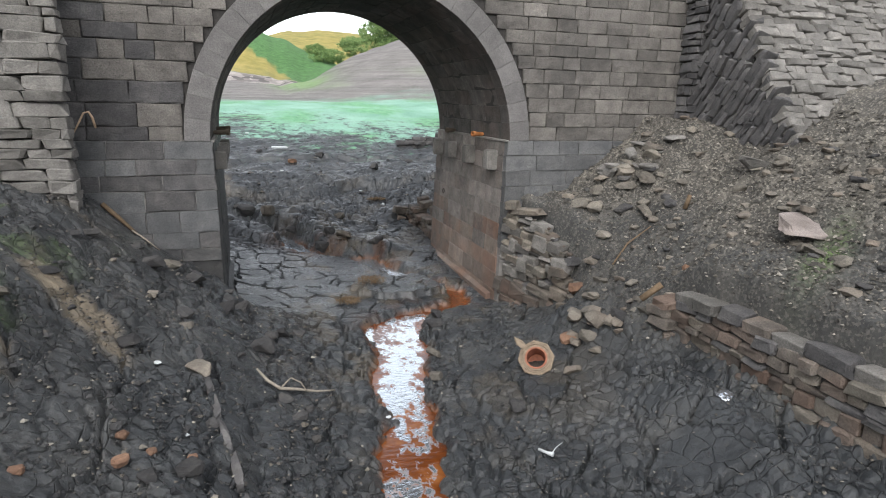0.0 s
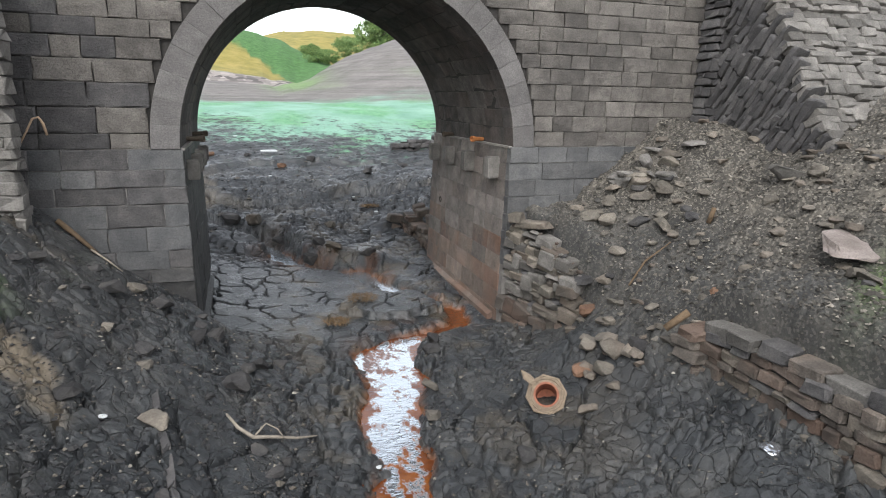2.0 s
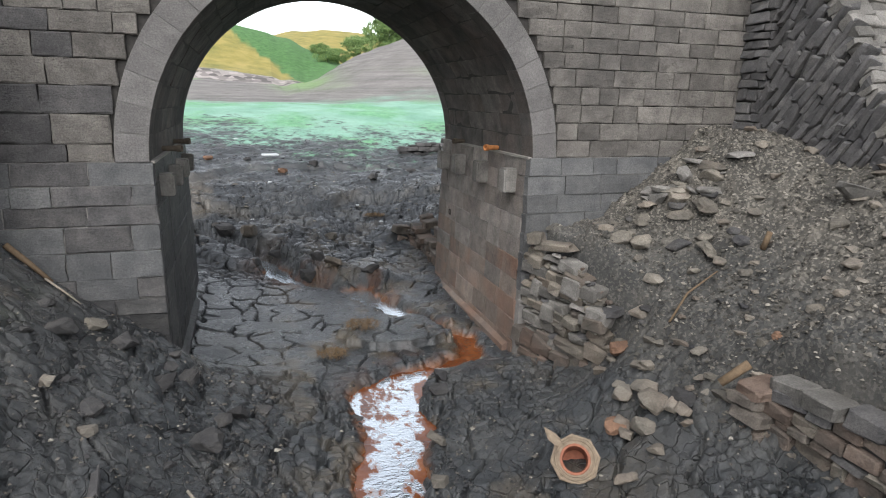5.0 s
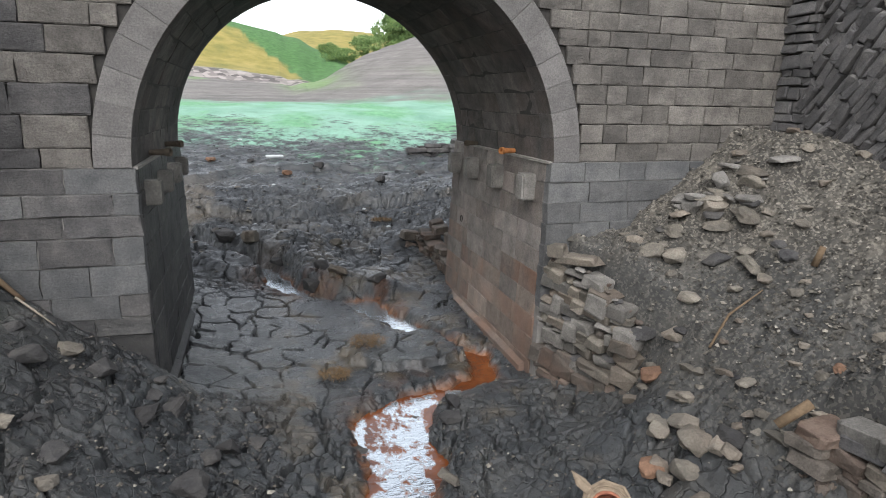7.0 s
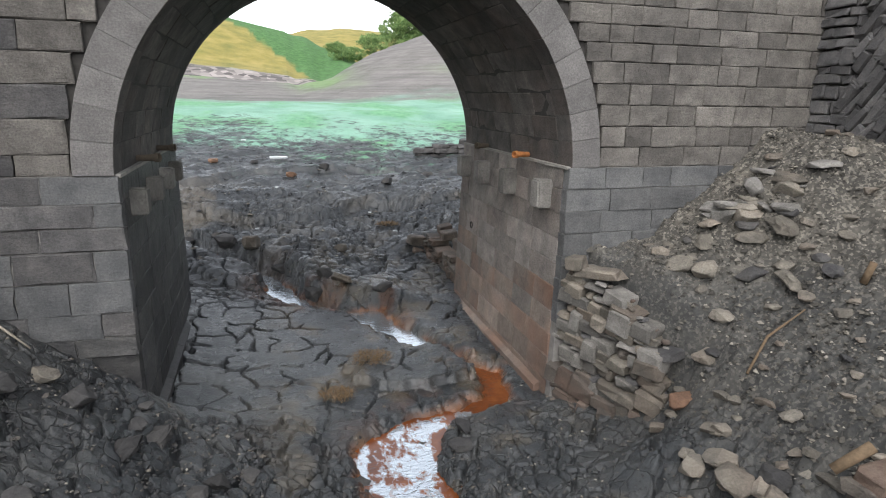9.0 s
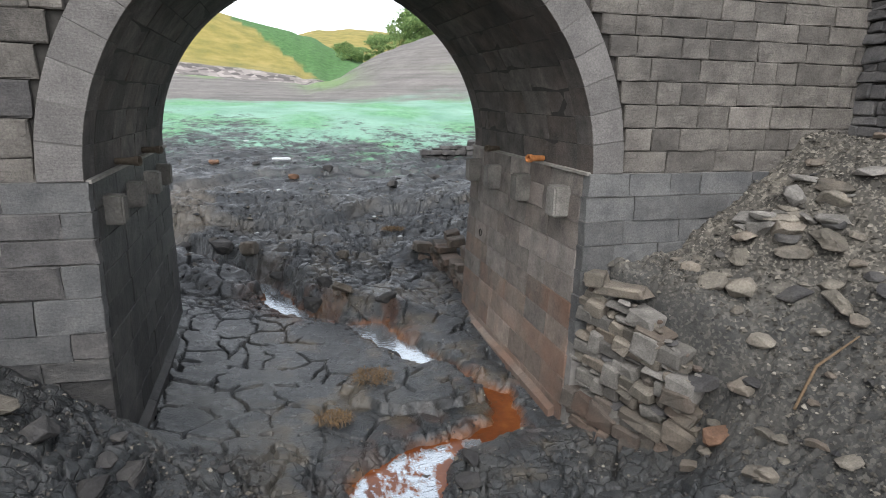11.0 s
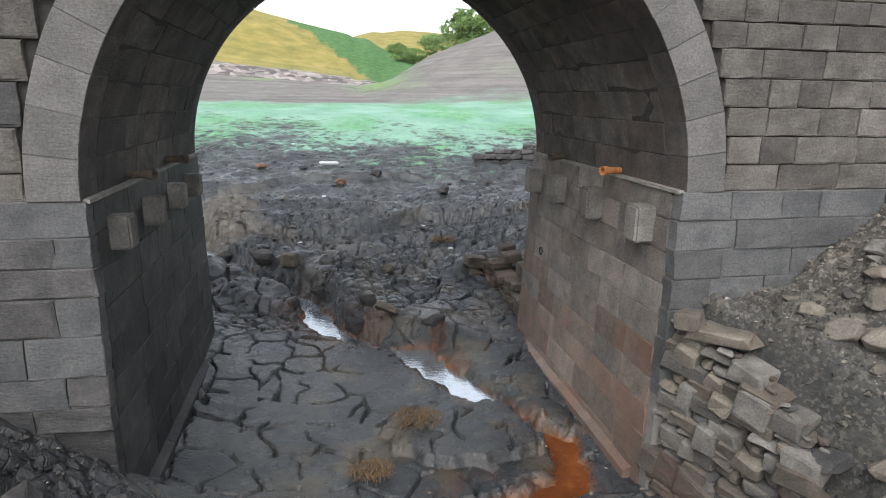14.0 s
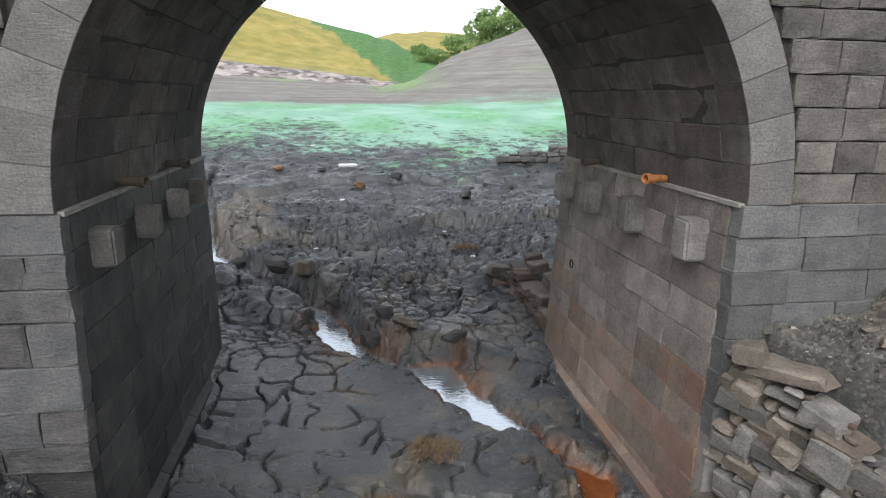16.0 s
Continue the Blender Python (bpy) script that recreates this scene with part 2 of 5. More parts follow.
def axis(lo, hi, step, out_lo, out_hi, growth):
    mid = list(np.arange(lo, hi, step))
    a, s = [], step
    while lo > out_lo and out_lo < 1e8:
        s *= growth
        lo -= s
        a.append(lo)
    b, s, hi = [], step, mid[-1]
    while hi < out_hi:
        s *= growth
        hi += s
        b.append(hi)
    return np.array(a[::-1] + mid + b)


def first_lip(x, y):
    """Distance past the first low step of the far mud."""
    return y - 10.4 - 0.6 * np.sin(x * 0.8) - 1.6 * (fbm(x * 0.6, y * 0.3, 3, 77) - 0.5)


def far_relief(x, y):
    """Clods and low steps of the mud past the arch."""
    out = np.zeros(x.shape)
    at = (y > 5.0) & (y < 30.0)
    if not at.any():
        return out
    x, y = x[at], y[at]
    far = smooth(5.0, 7.5, y) * smooth(30, 22, y) * smooth(26, 12, y)
    clod, ctag = cells(x * 1.1 + 0.5 * fbm(x * 2, y * 2, 2, 71), y * 2.1 + 0.9 * fbm(x * 0.9, y * 0.9, 2, 72), 73)
    clod2, ctag2 = cells(x * 3.0, y * 4.2, 76)
    h = far * (0.09 * smooth(0.0, 0.6, clod) * ctag + 0.07 * smooth(0.0, 0.6, clod2) * (ctag2 - 0.3) + 0.36 * (fbm(x * 0.8, y * 1.3, 4, 75) - 0.5))
    lip2 = y - 14.2 - 0.5 * np.sin(x * 0.6 + 1) - 1.6 * (fbm(x * 0.5, y * 0.3, 3, 78) - 0.5)
    out[at] = h + 0.24 * smooth(-0.12, 0.12, first_lip(x, y)) * smooth(16, 11, y) + 0.2 * smooth(-0.15, 0.15, lip2) * smooth(20, 15, y)
    return out


def ground_height(x, y, fine=True):
    h = large_form(x, y)
    edge = stream_edge(x, y) + 0.3 * (fbm(x * 2.6, y * 2.6, 3, 41) - 0.5) + 0.12 * (fbm(x * 9, y * 9, 2, 43) - 0.5) + 0.03
    water = water_level(y)
    # banks: a crumbling step of mud up from the water
    near = smooth(13.5, 11, y)
    bank = np.where(edge < 0, water - 0.05 + np.maximum(edge, -0.3) * 0.25, water + 0.03 + smooth(0.0, 0.12, edge) * 0.06 + np.clip(edge, 0, 3) * 0.5 + smooth(0.45, 0.9, edge) * 9)
    h = np.where(near > 0.01, np.minimum(h, bank + (1 - near) * 2), h)
    # a shelf of mud inside the bend, and the torn far bank
    ragged = fbm(x * 2.4, y * 2.4, 3, 45) - 0.5
    shelf = 1 - np.hypot((x - 1.0) / 1.05, (y - 1.35) / 0.62) + 0.8 * ragged
    north = smooth(0.0, 0.5, y - 4.2 + 0.55 * (x - 0.6)) * smooth(11, 8, y) * smooth(2.2, 1.2, x)
    step = smooth(0.0, 0.12, edge)
    h = h + step * (0.14 * smooth(0.0, 0.16, shelf) + 0.24 * north * smooth(0.08, 0.25, edge + 0.5 * ragged) * smooth(1.8, 0.8, edge + ragged))
    slope = smooth(0.25, 1.0, h) + smooth(4, 7, y)
    slope = np.clip(slope, 0, 1)
    dry = smooth(-0.02, 0.12, edge)
    lump = (fbm(x * 0.9, y * 0.9, 4, 3) - 0.5) * 0.3 * slope + (fbm(x * 5, y * 5, 2, 11) - 0.5) * (0.03 + 0.07 * slope) * smooth(16, 11, y) + (fbm(x * 17, y * 17, 2, 12) - 0.5) * (0.02 + 0.036 * slope + 0.05 * smooth(2.4, 3.6, x)) * smooth(10, 8.5, y)
    calm = 1 - 0.62 * smooth(-0.3, 0.6, y) * smooth(2.9, 2.6, np.abs(x)) - 0.5 * smooth(4.5, 5.5, y) * smooth(2.6, 2.9, np.abs(x))
    h = h + lump * dry * np.clip(calm, 0.3, 1) * smooth(60, 20, y) + far_relief(x, y) * dry
    return h, edge, slope, dry


def build_ground():
    xs = axis(-5.4, 6.8, 0.022, -420, 420, 1.045)
    ys = axis(-7.4, 6.6, 0.022, -60, 9.0, 1.02)
    ys = np.concatenate([ys[:-1], axis(float(ys[-1]), 23.0, 0.055, 1e9, 620, 1.03)])
    x, y = np.meshgrid(xs, ys)
    h, edge, slope, dry = ground_height(x, y)
    # shrinkage cracks: large plates split into smaller ones
    wx, wy = x + 0.35 * (fbm(x * 1.6, y * 1.6, 3, 21) - 0.5), y + 0.35 * (fbm(x * 1.6, y * 1.6, 3, 22) - 0.5)
    last = int(np.searchsorted(ys, 14.0))

    def plates(u, v, seed):
        gap, mark = np.ones(u.shape), np.full(u.shape, 0.5)
        gap[:last], mark[:last] = cells(u[:last], v[:last], seed)
        return gap, mark

    big, tag = plates(wx * 1.4, wy * 1.4, 31)
    small, tag2 = plates(wx * 3.7 + 9, wy * 3.7, 33)
    near = smooth(14, 9, y)
    inside = smooth(-0.6, 0.4, y) * smooth(6, 4, y)
    stony = smooth(2.6, 3.6, x) * smooth(0.5, -0.5, y) * (1 - smooth(-4.0, -5.0, y) * smooth(3.6, 3.3, x))
    amount = near * dry * (1 - 0.8 * stony)
    inner, tag3 = plates((wx + 0.25 * fbm(x * 3, y * 3, 2, 23)) * 2.1 + 3, wy * 1.6, 35)
    crack = smooth(0.085, 0.035, big * (0.55 + 0.9 * fbm(x * 4, y * 4, 2, 65))) * smooth(0.26, 0.38, fbm(x * 1.1, y * 1.1, 2, 61)) * 0.13
    crack += smooth(0.2, 0.09, small * (0.5 + fbm(x * 5, y * 5, 2, 66))) * smooth(0.38, 0.5, fbm(x * 0.8, y * 0.8, 2, 63)) * 0.07
    web = smooth(0.085, 0.02, inner * (0.35 + 1.4 * fbm(x * 2.2, y * 2.2, 3, 68))) * smooth(0.47, 0.55, fbm(x * 1.9, y * 1.9, 3, 69) + 0.1 * smooth(0.4, -0.8, x)) * 0.09
    crack = crack * (1 - inside) + web * inside
    plate = ((tag - 0.5) * 0.05 + (tag2 - 0.5) * 0.03) * (0.2 + 0.8 * slope) * (1 - inside) + (tag3 - 0.5) * 0.008 * inside
    h = h - crack * amount + plate * amount
    # clods on the far mud
    lip = first_lip(x, y)
    h = h + smooth(24, 40, y) * smooth(200, 90, y) * (fbm(x * 0.35, y * 0.2, 4, 81) - 0.5) * 0.5
    nx, ny = len(xs), len(ys)
    me = bpy.data.meshes.new("ground")
    me.vertices.add(nx * ny)
    me.vertices.foreach_set("co", np.stack([x, y, h], -1).astype(np.float32).ravel())
    k = (np.arange(ny - 1)[:, None] * nx + np.arange(nx - 1)[None, :]).ravel()
    quads = np.stack([k, k + 1, k + nx + 1, k + nx], -1).astype(np.int32)
    me.loops.add(quads.size)
    me.loops.foreach_set("vertex_index", quads.ravel())
    me.polygons.add(len(quads))
    me.polygons.foreach_set("loop_start", np.arange(0, quads.size, 4, dtype=np.int32))
    me.polygons.foreach_set("use_smooth", np.ones(len(quads), dtype=bool))
    me.update(calc_edges=True)
    d, az = np.hypot(x, y + 4), np.degrees(np.arctan2(x, y + 4))
    wob = fbm(x * 0.5, y * 0.5, 4, 91) - 0.5
    zones = {
        "spoil": smooth(1.7, 2.9, h + 1.6 * wob + 0.6 * smooth(-2.5, -1.0, y)) * smooth(1.8, 3.4, x + wob) * smooth(1.5, 0.5, y) + 0.12 * smooth(0.9, 1.6, h + wob) * smooth(-2.0, -3.0, x) * smooth(1, 0, y),
        "sand": smooth(0.5, 0.62, fbm(x * 0.9, y * 0.9, 4, 93) + 0.42 * np.exp(-((x + 4.0) / 0.55) ** 2 - ((y + 4.0) / 0.7) ** 2) - 0.15) * smooth(-1.4, -2.6, x) * smooth(1, 0, y) + smooth(0.42, 0.55, fbm(x * 0.9, y * 0.9, 4, 94) + 0.3 * np.exp(-((x + 3.6) / 0.9) ** 2 - ((y - 11.0) / 1.3) ** 2) - 0.1) * 0.4 * smooth(-1.4, -3.2, x + wob) * smooth(8.8, 10.2, y) * smooth(15, 12, y),
        "stony": stony,
        "wetter": smooth(-0.8, 0.6, y) * smooth(24, 14, y),
        "rust": smooth(0.1, -0.02, edge) * smooth(9, 6, y) * smooth(0.35, 0.6, fbm(x * 1.3, y * 1.3, 3, 95)) + 0.3 * smooth(0.7, 0.1, edge) * smooth(0.52, 0.66, fbm(x * 1.7, y * 1.7, 4, 96)) * smooth(-1.5, 1.5, y) * smooth(8, 5, y),
        "ochre": 0.8 * np.exp(-(lip / 0.3) ** 2) * smooth(0.4, 0.6, fbm(x * 0.8, y * 0.8, 3, 98)) + smooth(0.5, 0.64, fbm(x * 1.9, y * 1.9, 4, 97)) * smooth(-7, -2, y) * smooth(12, 6, y) * smooth(2.6, 1.2, np.abs(x - 0.6)),
        "algae": smooth(12.0, 29.0, y + 8 * wob + 0.2 * np.clip(x, -4, 6)) * smooth(46, 30, y + 6 * wob),
        "shingle": smooth(28, 36, y + 8 * wob),
        "meadow": np.where(az < 5, smooth(102, 105, d + 4 * wob), 0) + smooth(170, 190, d),
        "fern": np.where(az < 8, smooth(101, 103, d) * smooth(185, 172, d) * smooth(-0.3, 0.3, az - 4.6 + 0.15 * (d - 101) + 3 * wob), 0),
        "scree": np.where(az < 4, smooth(91, 95, d + 4 * wob) * smooth(106, 102, d), 0),
        "turf": smooth(0.55, 0.7, fbm(x * 0.09, y * 0.06, 3, 99)) * smooth(36, 50, y) + 1.0 * np.exp(-((az - 3.0 - 0.05 * (90 - d)) / 2.2) ** 2) * smooth(50, 62, d) * smooth(160, 110, d),
        "moss": np.exp(-((x - 4.7) / 0.6) ** 2 - ((y + 5.5 - 0.5 * (x - 4.6)) / 0.22) ** 2) + 0.6 * smooth(0.6, 0.7, fbm(x * 1.3, y * 1.3, 3, 101)) * smooth(-3.8, -4.6, x) * smooth(0, -1, y),
    }
    zones["paler"] = 0.25 * smooth(4.5, 8, y) * (0.6 + 0.8 * wob) + 0.08 * smooth(0.3, 1.2, h) * smooth(0, -1.5, y) * smooth(-0.5, 0.5, x)
    for key, value in zones.items():
        a = me.attributes.new(key, "FLOAT", "POINT")
        a.data.foreach_set("value", np.clip(value, 0, 1).astype(np.float32).ravel())
    n = Nodes("reservoir_bed", 0.7, 0.6)
    pos = n.pos
    mud = n.ramp(n.noise(1.1, 6, 0.62), (0.3, (0.014, 0.016, 0.0175)), (0.5, (0.028, 0.031, 0.033)), (0.76, (0.07, 0.07, 0.066)))
    mud = n.mix(1.0, mud, n.ramp(n.noise(26, 4, 0.7), (0.25, 0.5), (0.75, 1.5)), "MULTIPLY")
    # lighter, blotchier mud past the arch and up the right bank
    mud = n.mix(n.attr("paler"), mud, n.mix(1.0, mud, (1.55, 1.53, 1.5), "MULTIPLY"))
    blotch = n.ramp(n.noise(2.6, 7, 0.72, n.stretch((1, 2.0, 1))), (0.32, 0.5), (0.5, 1.0), (0.7, 1.9))
    mud = n.mix(n.attr("paler"), mud, n.mix(1.0, mud, blotch, "MULTIPLY"))
    grit = n.voronoi(34, "F1")
    speck = n.ramp(grit.outputs["Color"], (0.55, 0.0), (0.8, 1.0))
    spoil = n.ramp(n.noise(2.2, 6, 0.7), (0.3, (0.036, 0.033, 0.028)), (0.5, (0.066, 0.06, 0.05)), (0.72, (0.135, 0.12, 0.097)))
    spoil = n.mix(1.0, spoil, n.ramp(n.noise(0.8, 4, 0.6), (0.3, 0.6), (0.7, 1.2)), "MULTIPLY")
    spoil = n.mix(n.math("MULTIPLY", speck, 0.5), spoil, (0.26, 0.235, 0.195))
    col = n.mix(n.math("MAXIMUM", n.attr("spoil"), n.math("MULTIPLY", n.attr("stony"), 0.5)), mud, spoil)
    col = n.mix(n.math("MULTIPLY", n.attr("sand"), 0.85), col, n.ramp(n.noise(6, 5, 0.6), (0.3, (0.12, 0.096, 0.065)), (0.7, (0.27, 0.215, 0.145))))
    col = n.mix(n.math("MULTIPLY", n.attr("ochre"), 0.45), col, n.ramp(n.noise(9, 4, 0.6), (0.3, (0.06, 0.05, 0.035)), (0.7, (0.14, 0.11, 0.07))))
    col = n.mix(n.math("MULTIPLY", n.attr("rust"), 0.8), col, n.ramp(n.noise(7, 5, 0.6), (0.3, (0.1, 0.035, 0.012)), (0.7, (0.3, 0.11, 0.03))))
    patch = n.ramp(n.math("ADD", n.noise(2.0, 9, 0.78, n.stretch((1, 1.5, 2))), n.math("MULTIPLY", n.attr("algae"), 0.42)), (0.6, 0.0), (0.72, 1.0))
    mint = n.ramp(n.noise(0.5, 5, 0.6), (0.3, (0.13, 0.28, 0.195)), (0.7, (0.25, 0.43, 0.33)))
    lush = n.ramp(n.noise(0.3, 4, 0.6), (0.47, 0.0), (0.6, 0.85))
    mint = n.mix(lush, mint, n.ramp(n.noise(3, 5, 0.7), (0.3, (0.06, 0.2, 0.08)), (0.7, (0.17, 0.4, 0.2))))
    col = n.mix(n.math("MULTIPLY", n.ramp(n.attr("algae"), (0.0, 0.0), (0.35, 1.0)), patch), col, mint)
    shingle = n.ramp(n.noise(0.35, 8, 0.72, n.stretch((1, 1, 3))), (0.3, (0.11, 0.1, 0.092)), (0.7, (0.21, 0.195, 0.18)))
    shingle = n.mix(1.0, shingle, n.ramp(n.noise(6, 4, 0.7), (0.3, 0.75), (0.7, 1.2)), "MULTIPLY")
    shingle = n.mix(1.0, shingle, n.ramp(n.noise(1.0, 4, 0.6, n.stretch((0.05, 0.05, 5.0))), (0.35, 0.72), (0.62, 1.15)), "MULTIPLY")
    col = n.mix(n.attr("shingle"), col, shingle)
    col = n.mix(n.math("MULTIPLY", n.attr("turf"), 0.75), col, n.ramp(n.noise(0.4, 6, 0.6), (0.3, (0.1, 0.19, 0.06)), (0.7, (0.2, 0.34, 0.1))))
    hay = n.ramp(n.noise(0.22, 7, 0.65), (0.3, (0.14, 0.14, 0.03)), (0.5, (0.24, 0.2, 0.045)), (0.72, (0.34, 0.26, 0.08)))
    col = n.mix(n.attr("meadow"), col, hay)
    col = n.mix(n.attr("fern"), col, n.ramp(n.noise(0.9, 6, 0.7), (0.3, (0.025, 0.075, 0.015)), (0.7, (0.08, 0.2, 0.05))))
    col = n.mix(n.attr("scree"), col, n.ramp(n.voronoi(0.9).outputs["Color"], (0.2, (0.09, 0.08, 0.075)), (0.8, (0.34, 0.3, 0.28))))
    col = n.mix(n.math("MULTIPLY", n.attr("moss"), 0.55), col, n.ramp(n.noise(14, 4, 0.6), (0.35, (0.04, 0.06, 0.015)), (0.7, (0.12, 0.21, 0.03))))
    warp = n.add("ShaderNodeVectorMath")
    wobble = n.add("ShaderNodeTexNoise")
    wobble.inputs["Scale"].default_value = 3.0
    n.put(n.pos, wobble.inputs["Vector"])
    warp.operation = "MULTIPLY_ADD"
    n.put(wobble.outputs["Color"], warp.inputs[0])
    warp.inputs[1].default_value = (0.16, 0.16, 0.16)
    n.put(n.pos, warp.inputs[2])
    fine = n.ramp(n.voronoi(4.2, "DISTANCE_TO_EDGE", warp.outputs[0]).outputs["Distance"], (0.0, 0.0), (0.035, 1.0))
    some = n.ramp(n.noise(0.7, 3, 0.6), (0.36, 0.0), (0.5, 1.0))
    open_mud = n.math("SUBTRACT", 1.0, n.math("MAXIMUM", n.math("MAXIMUM", n.attr("shingle"), n.math("MAXIMUM", n.attr("stony"), n.attr("spoil"))), n.attr("algae")))
    fine = n.mix(n.math("MULTIPLY", n.math("MULTIPLY", some, open_mud), n.math("SUBTRACT", 1.0, n.math("MULTIPLY", n.attr("wetter"), 0.85))), (1, 1, 1), fine)
    wet = n.ramp(n.noise(0.9, 5, 0.6), (0.35, 0.3), (0.65, 0.62))
    film = n.ramp(n.noise(2.2, 6, 0.65, n.stretch((1, 1.3, 1))), (0.36, 0.13), (0.62, 0.42))
    wet = n.mix(n.attr("wetter"), wet, film)
    rough = n.mix(n.math("MAXIMUM", n.math("MAXIMUM", n.attr("spoil"), n.attr("stony")), n.attr("shingle")), wet, (0.95, 0.95, 0.95))
    rough = n.mix(n.attr("meadow"), rough, (1, 1, 1))
    rough = n.mix(n.attr("algae"), rough, (0.9, 0.9, 0.9))
    mat = n.done(col, rough, ((fine, 0.85, 0.035), (n.math("MULTIPLY", n.noise(6, 8, 0.68), n.math("SUBTRACT", 1.0, n.math("MULTIPLY", n.attr("wetter"), 0.45))), 0.6, 0.06), (n.noise(42, 5, 0.7), 0.7, 0.014), (n.noise(130, 3, 0.7), 0.5, 0.004), (grit.outputs["Distance"], 0.3, 0.006)))
    me.materials.append(mat)
    ob = new("ground", me)
    return tagged(ob, "cracked dark mud, stony spoil and far grassy hills of a drained reservoir", "ground", kind="structure")


def height_at(px, py):
    h = ground_height(np.array([float(px)]), np.array([float(py)]))[0]
    return float(h[0])


ground = build_ground()


def build_water():
    xs = np.arange(-6.5, 3.0, 0.05)
    ys = np.arange(-14.8, 11.5, 0.05)
    x, y = np.meshgrid(xs, ys)
    edge = stream_edge(x, y)
    z = water_level(y)
    keep = edge < 0.22
    index = -np.ones(x.shape, int)
    index[keep] = np.arange(keep.sum())
    a, b, c, d = index[:-1, :-1], index[:-1, 1:], index[1:, 1:], index[1:, :-1]
    ok = (a >= 0) & (b >= 0) & (c >= 0) & (d >= 0)
    me = bpy.data.meshes.new("stream_water")
    me.from_pydata(np.stack([x, y, z], -1)[keep].tolist(), [], np.stack([a, b, c, d], -1)[ok].tolist())
    me.polygons.foreach_set("use_smooth", np.ones(len(me.polygons), dtype=bool))
    inner = np.clip(0.5 - edge * 3.2, 0, 1)
    bend = np.exp(-((x - 2.0) / 0.75) ** 2 - ((y - 0.8) / 0.85) ** 2)
    a = me.attributes.new("skin", "FLOAT", "POINT")
    a.data.foreach_set("value", (0.3 * inner - 0.2 - 0.5 * bend + 0.2 * smooth(1.6, 2.6, y) - 0.07 * smooth(-3.4, -4.6, y))[keep].astype(np.float32))
    n = Nodes("iron_water", 0.06, 0.5)
    silt = n.ramp(n.noise(1.6, 5, 0.65), (0.3, (0.06, 0.016, 0.005)), (0.55, (0.14, 0.04, 0.01)), (0.75, (0.26, 0.095, 0.026)))
    patches = n.math("ADD", n.noise(2.6, 5, 0.65, n.stretch((1.5, 1.0, 1))), n.attr("skin"))
    film = n.ramp(patches, (0.53, 0.0), (0.6, 0.85))
    ripple = n.noise(1.0, 3, 0.6, n.stretch((7, 16, 1)), 0.6)
    col = n.mix(film, silt, (0.7, 0.77, 0.82))
    mat = n.done(col, None, ((ripple, 0.26, 0.025),), film)
    n.bsdf.inputs["IOR"].default_value = 1.6
    me.materials.append(mat)
    return tagged(new("water", me), "shallow rust-orange stream reflecting a white sky", "stream", kind="structure")


water = build_water()

# ---- pieces of stone ----
def raw_mesh(name, verts, faces, material, smooth_faces=False):
    me = bpy.data.meshes.new(name)
    me.from_pydata([tuple(v) for v in verts], [], faces)
    if smooth_faces:
        me.polygons.foreach_set("use_smooth", np.ones(len(me.polygons), dtype=bool))
    me.materials.append(material)
    return me


def ashlar(name, material, seed, ease=0.05, rough=0.012, rim_drop=0.07):
    """A unit block, its front at y = 0 and its back at y = 1, with worn arrises and an uneven front."""
    r = np.random.default_rng(seed)
    us = [-0.5, -0.5 + ease * 0.5, -0.17, 0.17, 0.5 - ease * 0.5, 0.5]
    vs = [-0.5, -0.5 + ease, 0.0, 0.5 - ease, 0.5]
    verts, faces = [], []
    for j, v in enumerate(vs):
        for i, u in enumerate(us):
            rim = i in (0, len(us) - 1) or j in (0, len(vs) - 1)
            y = (rim_drop if rim else 0.0) + r.normal(0, rough * (1.5 if rim else 1.6))
            verts.append((u + r.normal(0, 0.5) * rough, y, v + r.normal(0, 0.6) * rough))
    nu, nv = len(us), len(vs)
    for j in range(nv - 1):
        for i in range(nu - 1):
            k = j * nu + i
            faces.append((k, k + 1, k + nu + 1, k + nu))
    ring = [i for i in range(nu)] + [j * nu + nu - 1 for j in range(1, nv)] + [(nv - 1) * nu + i for i in range(nu - 2, -1, -1)] + [j * nu for j in range(nv - 2, 0, -1)]
    base = len(verts)
    for k in ring:
        verts.append((verts[k][0], 1.0, verts[k][2]))
    for m in range(len(ring)):
        m2 = (m + 1) % len(ring)
        faces.append((ring[m2], ring[m], base + m, base + m2))
    return raw_mesh(name, verts, faces, material)


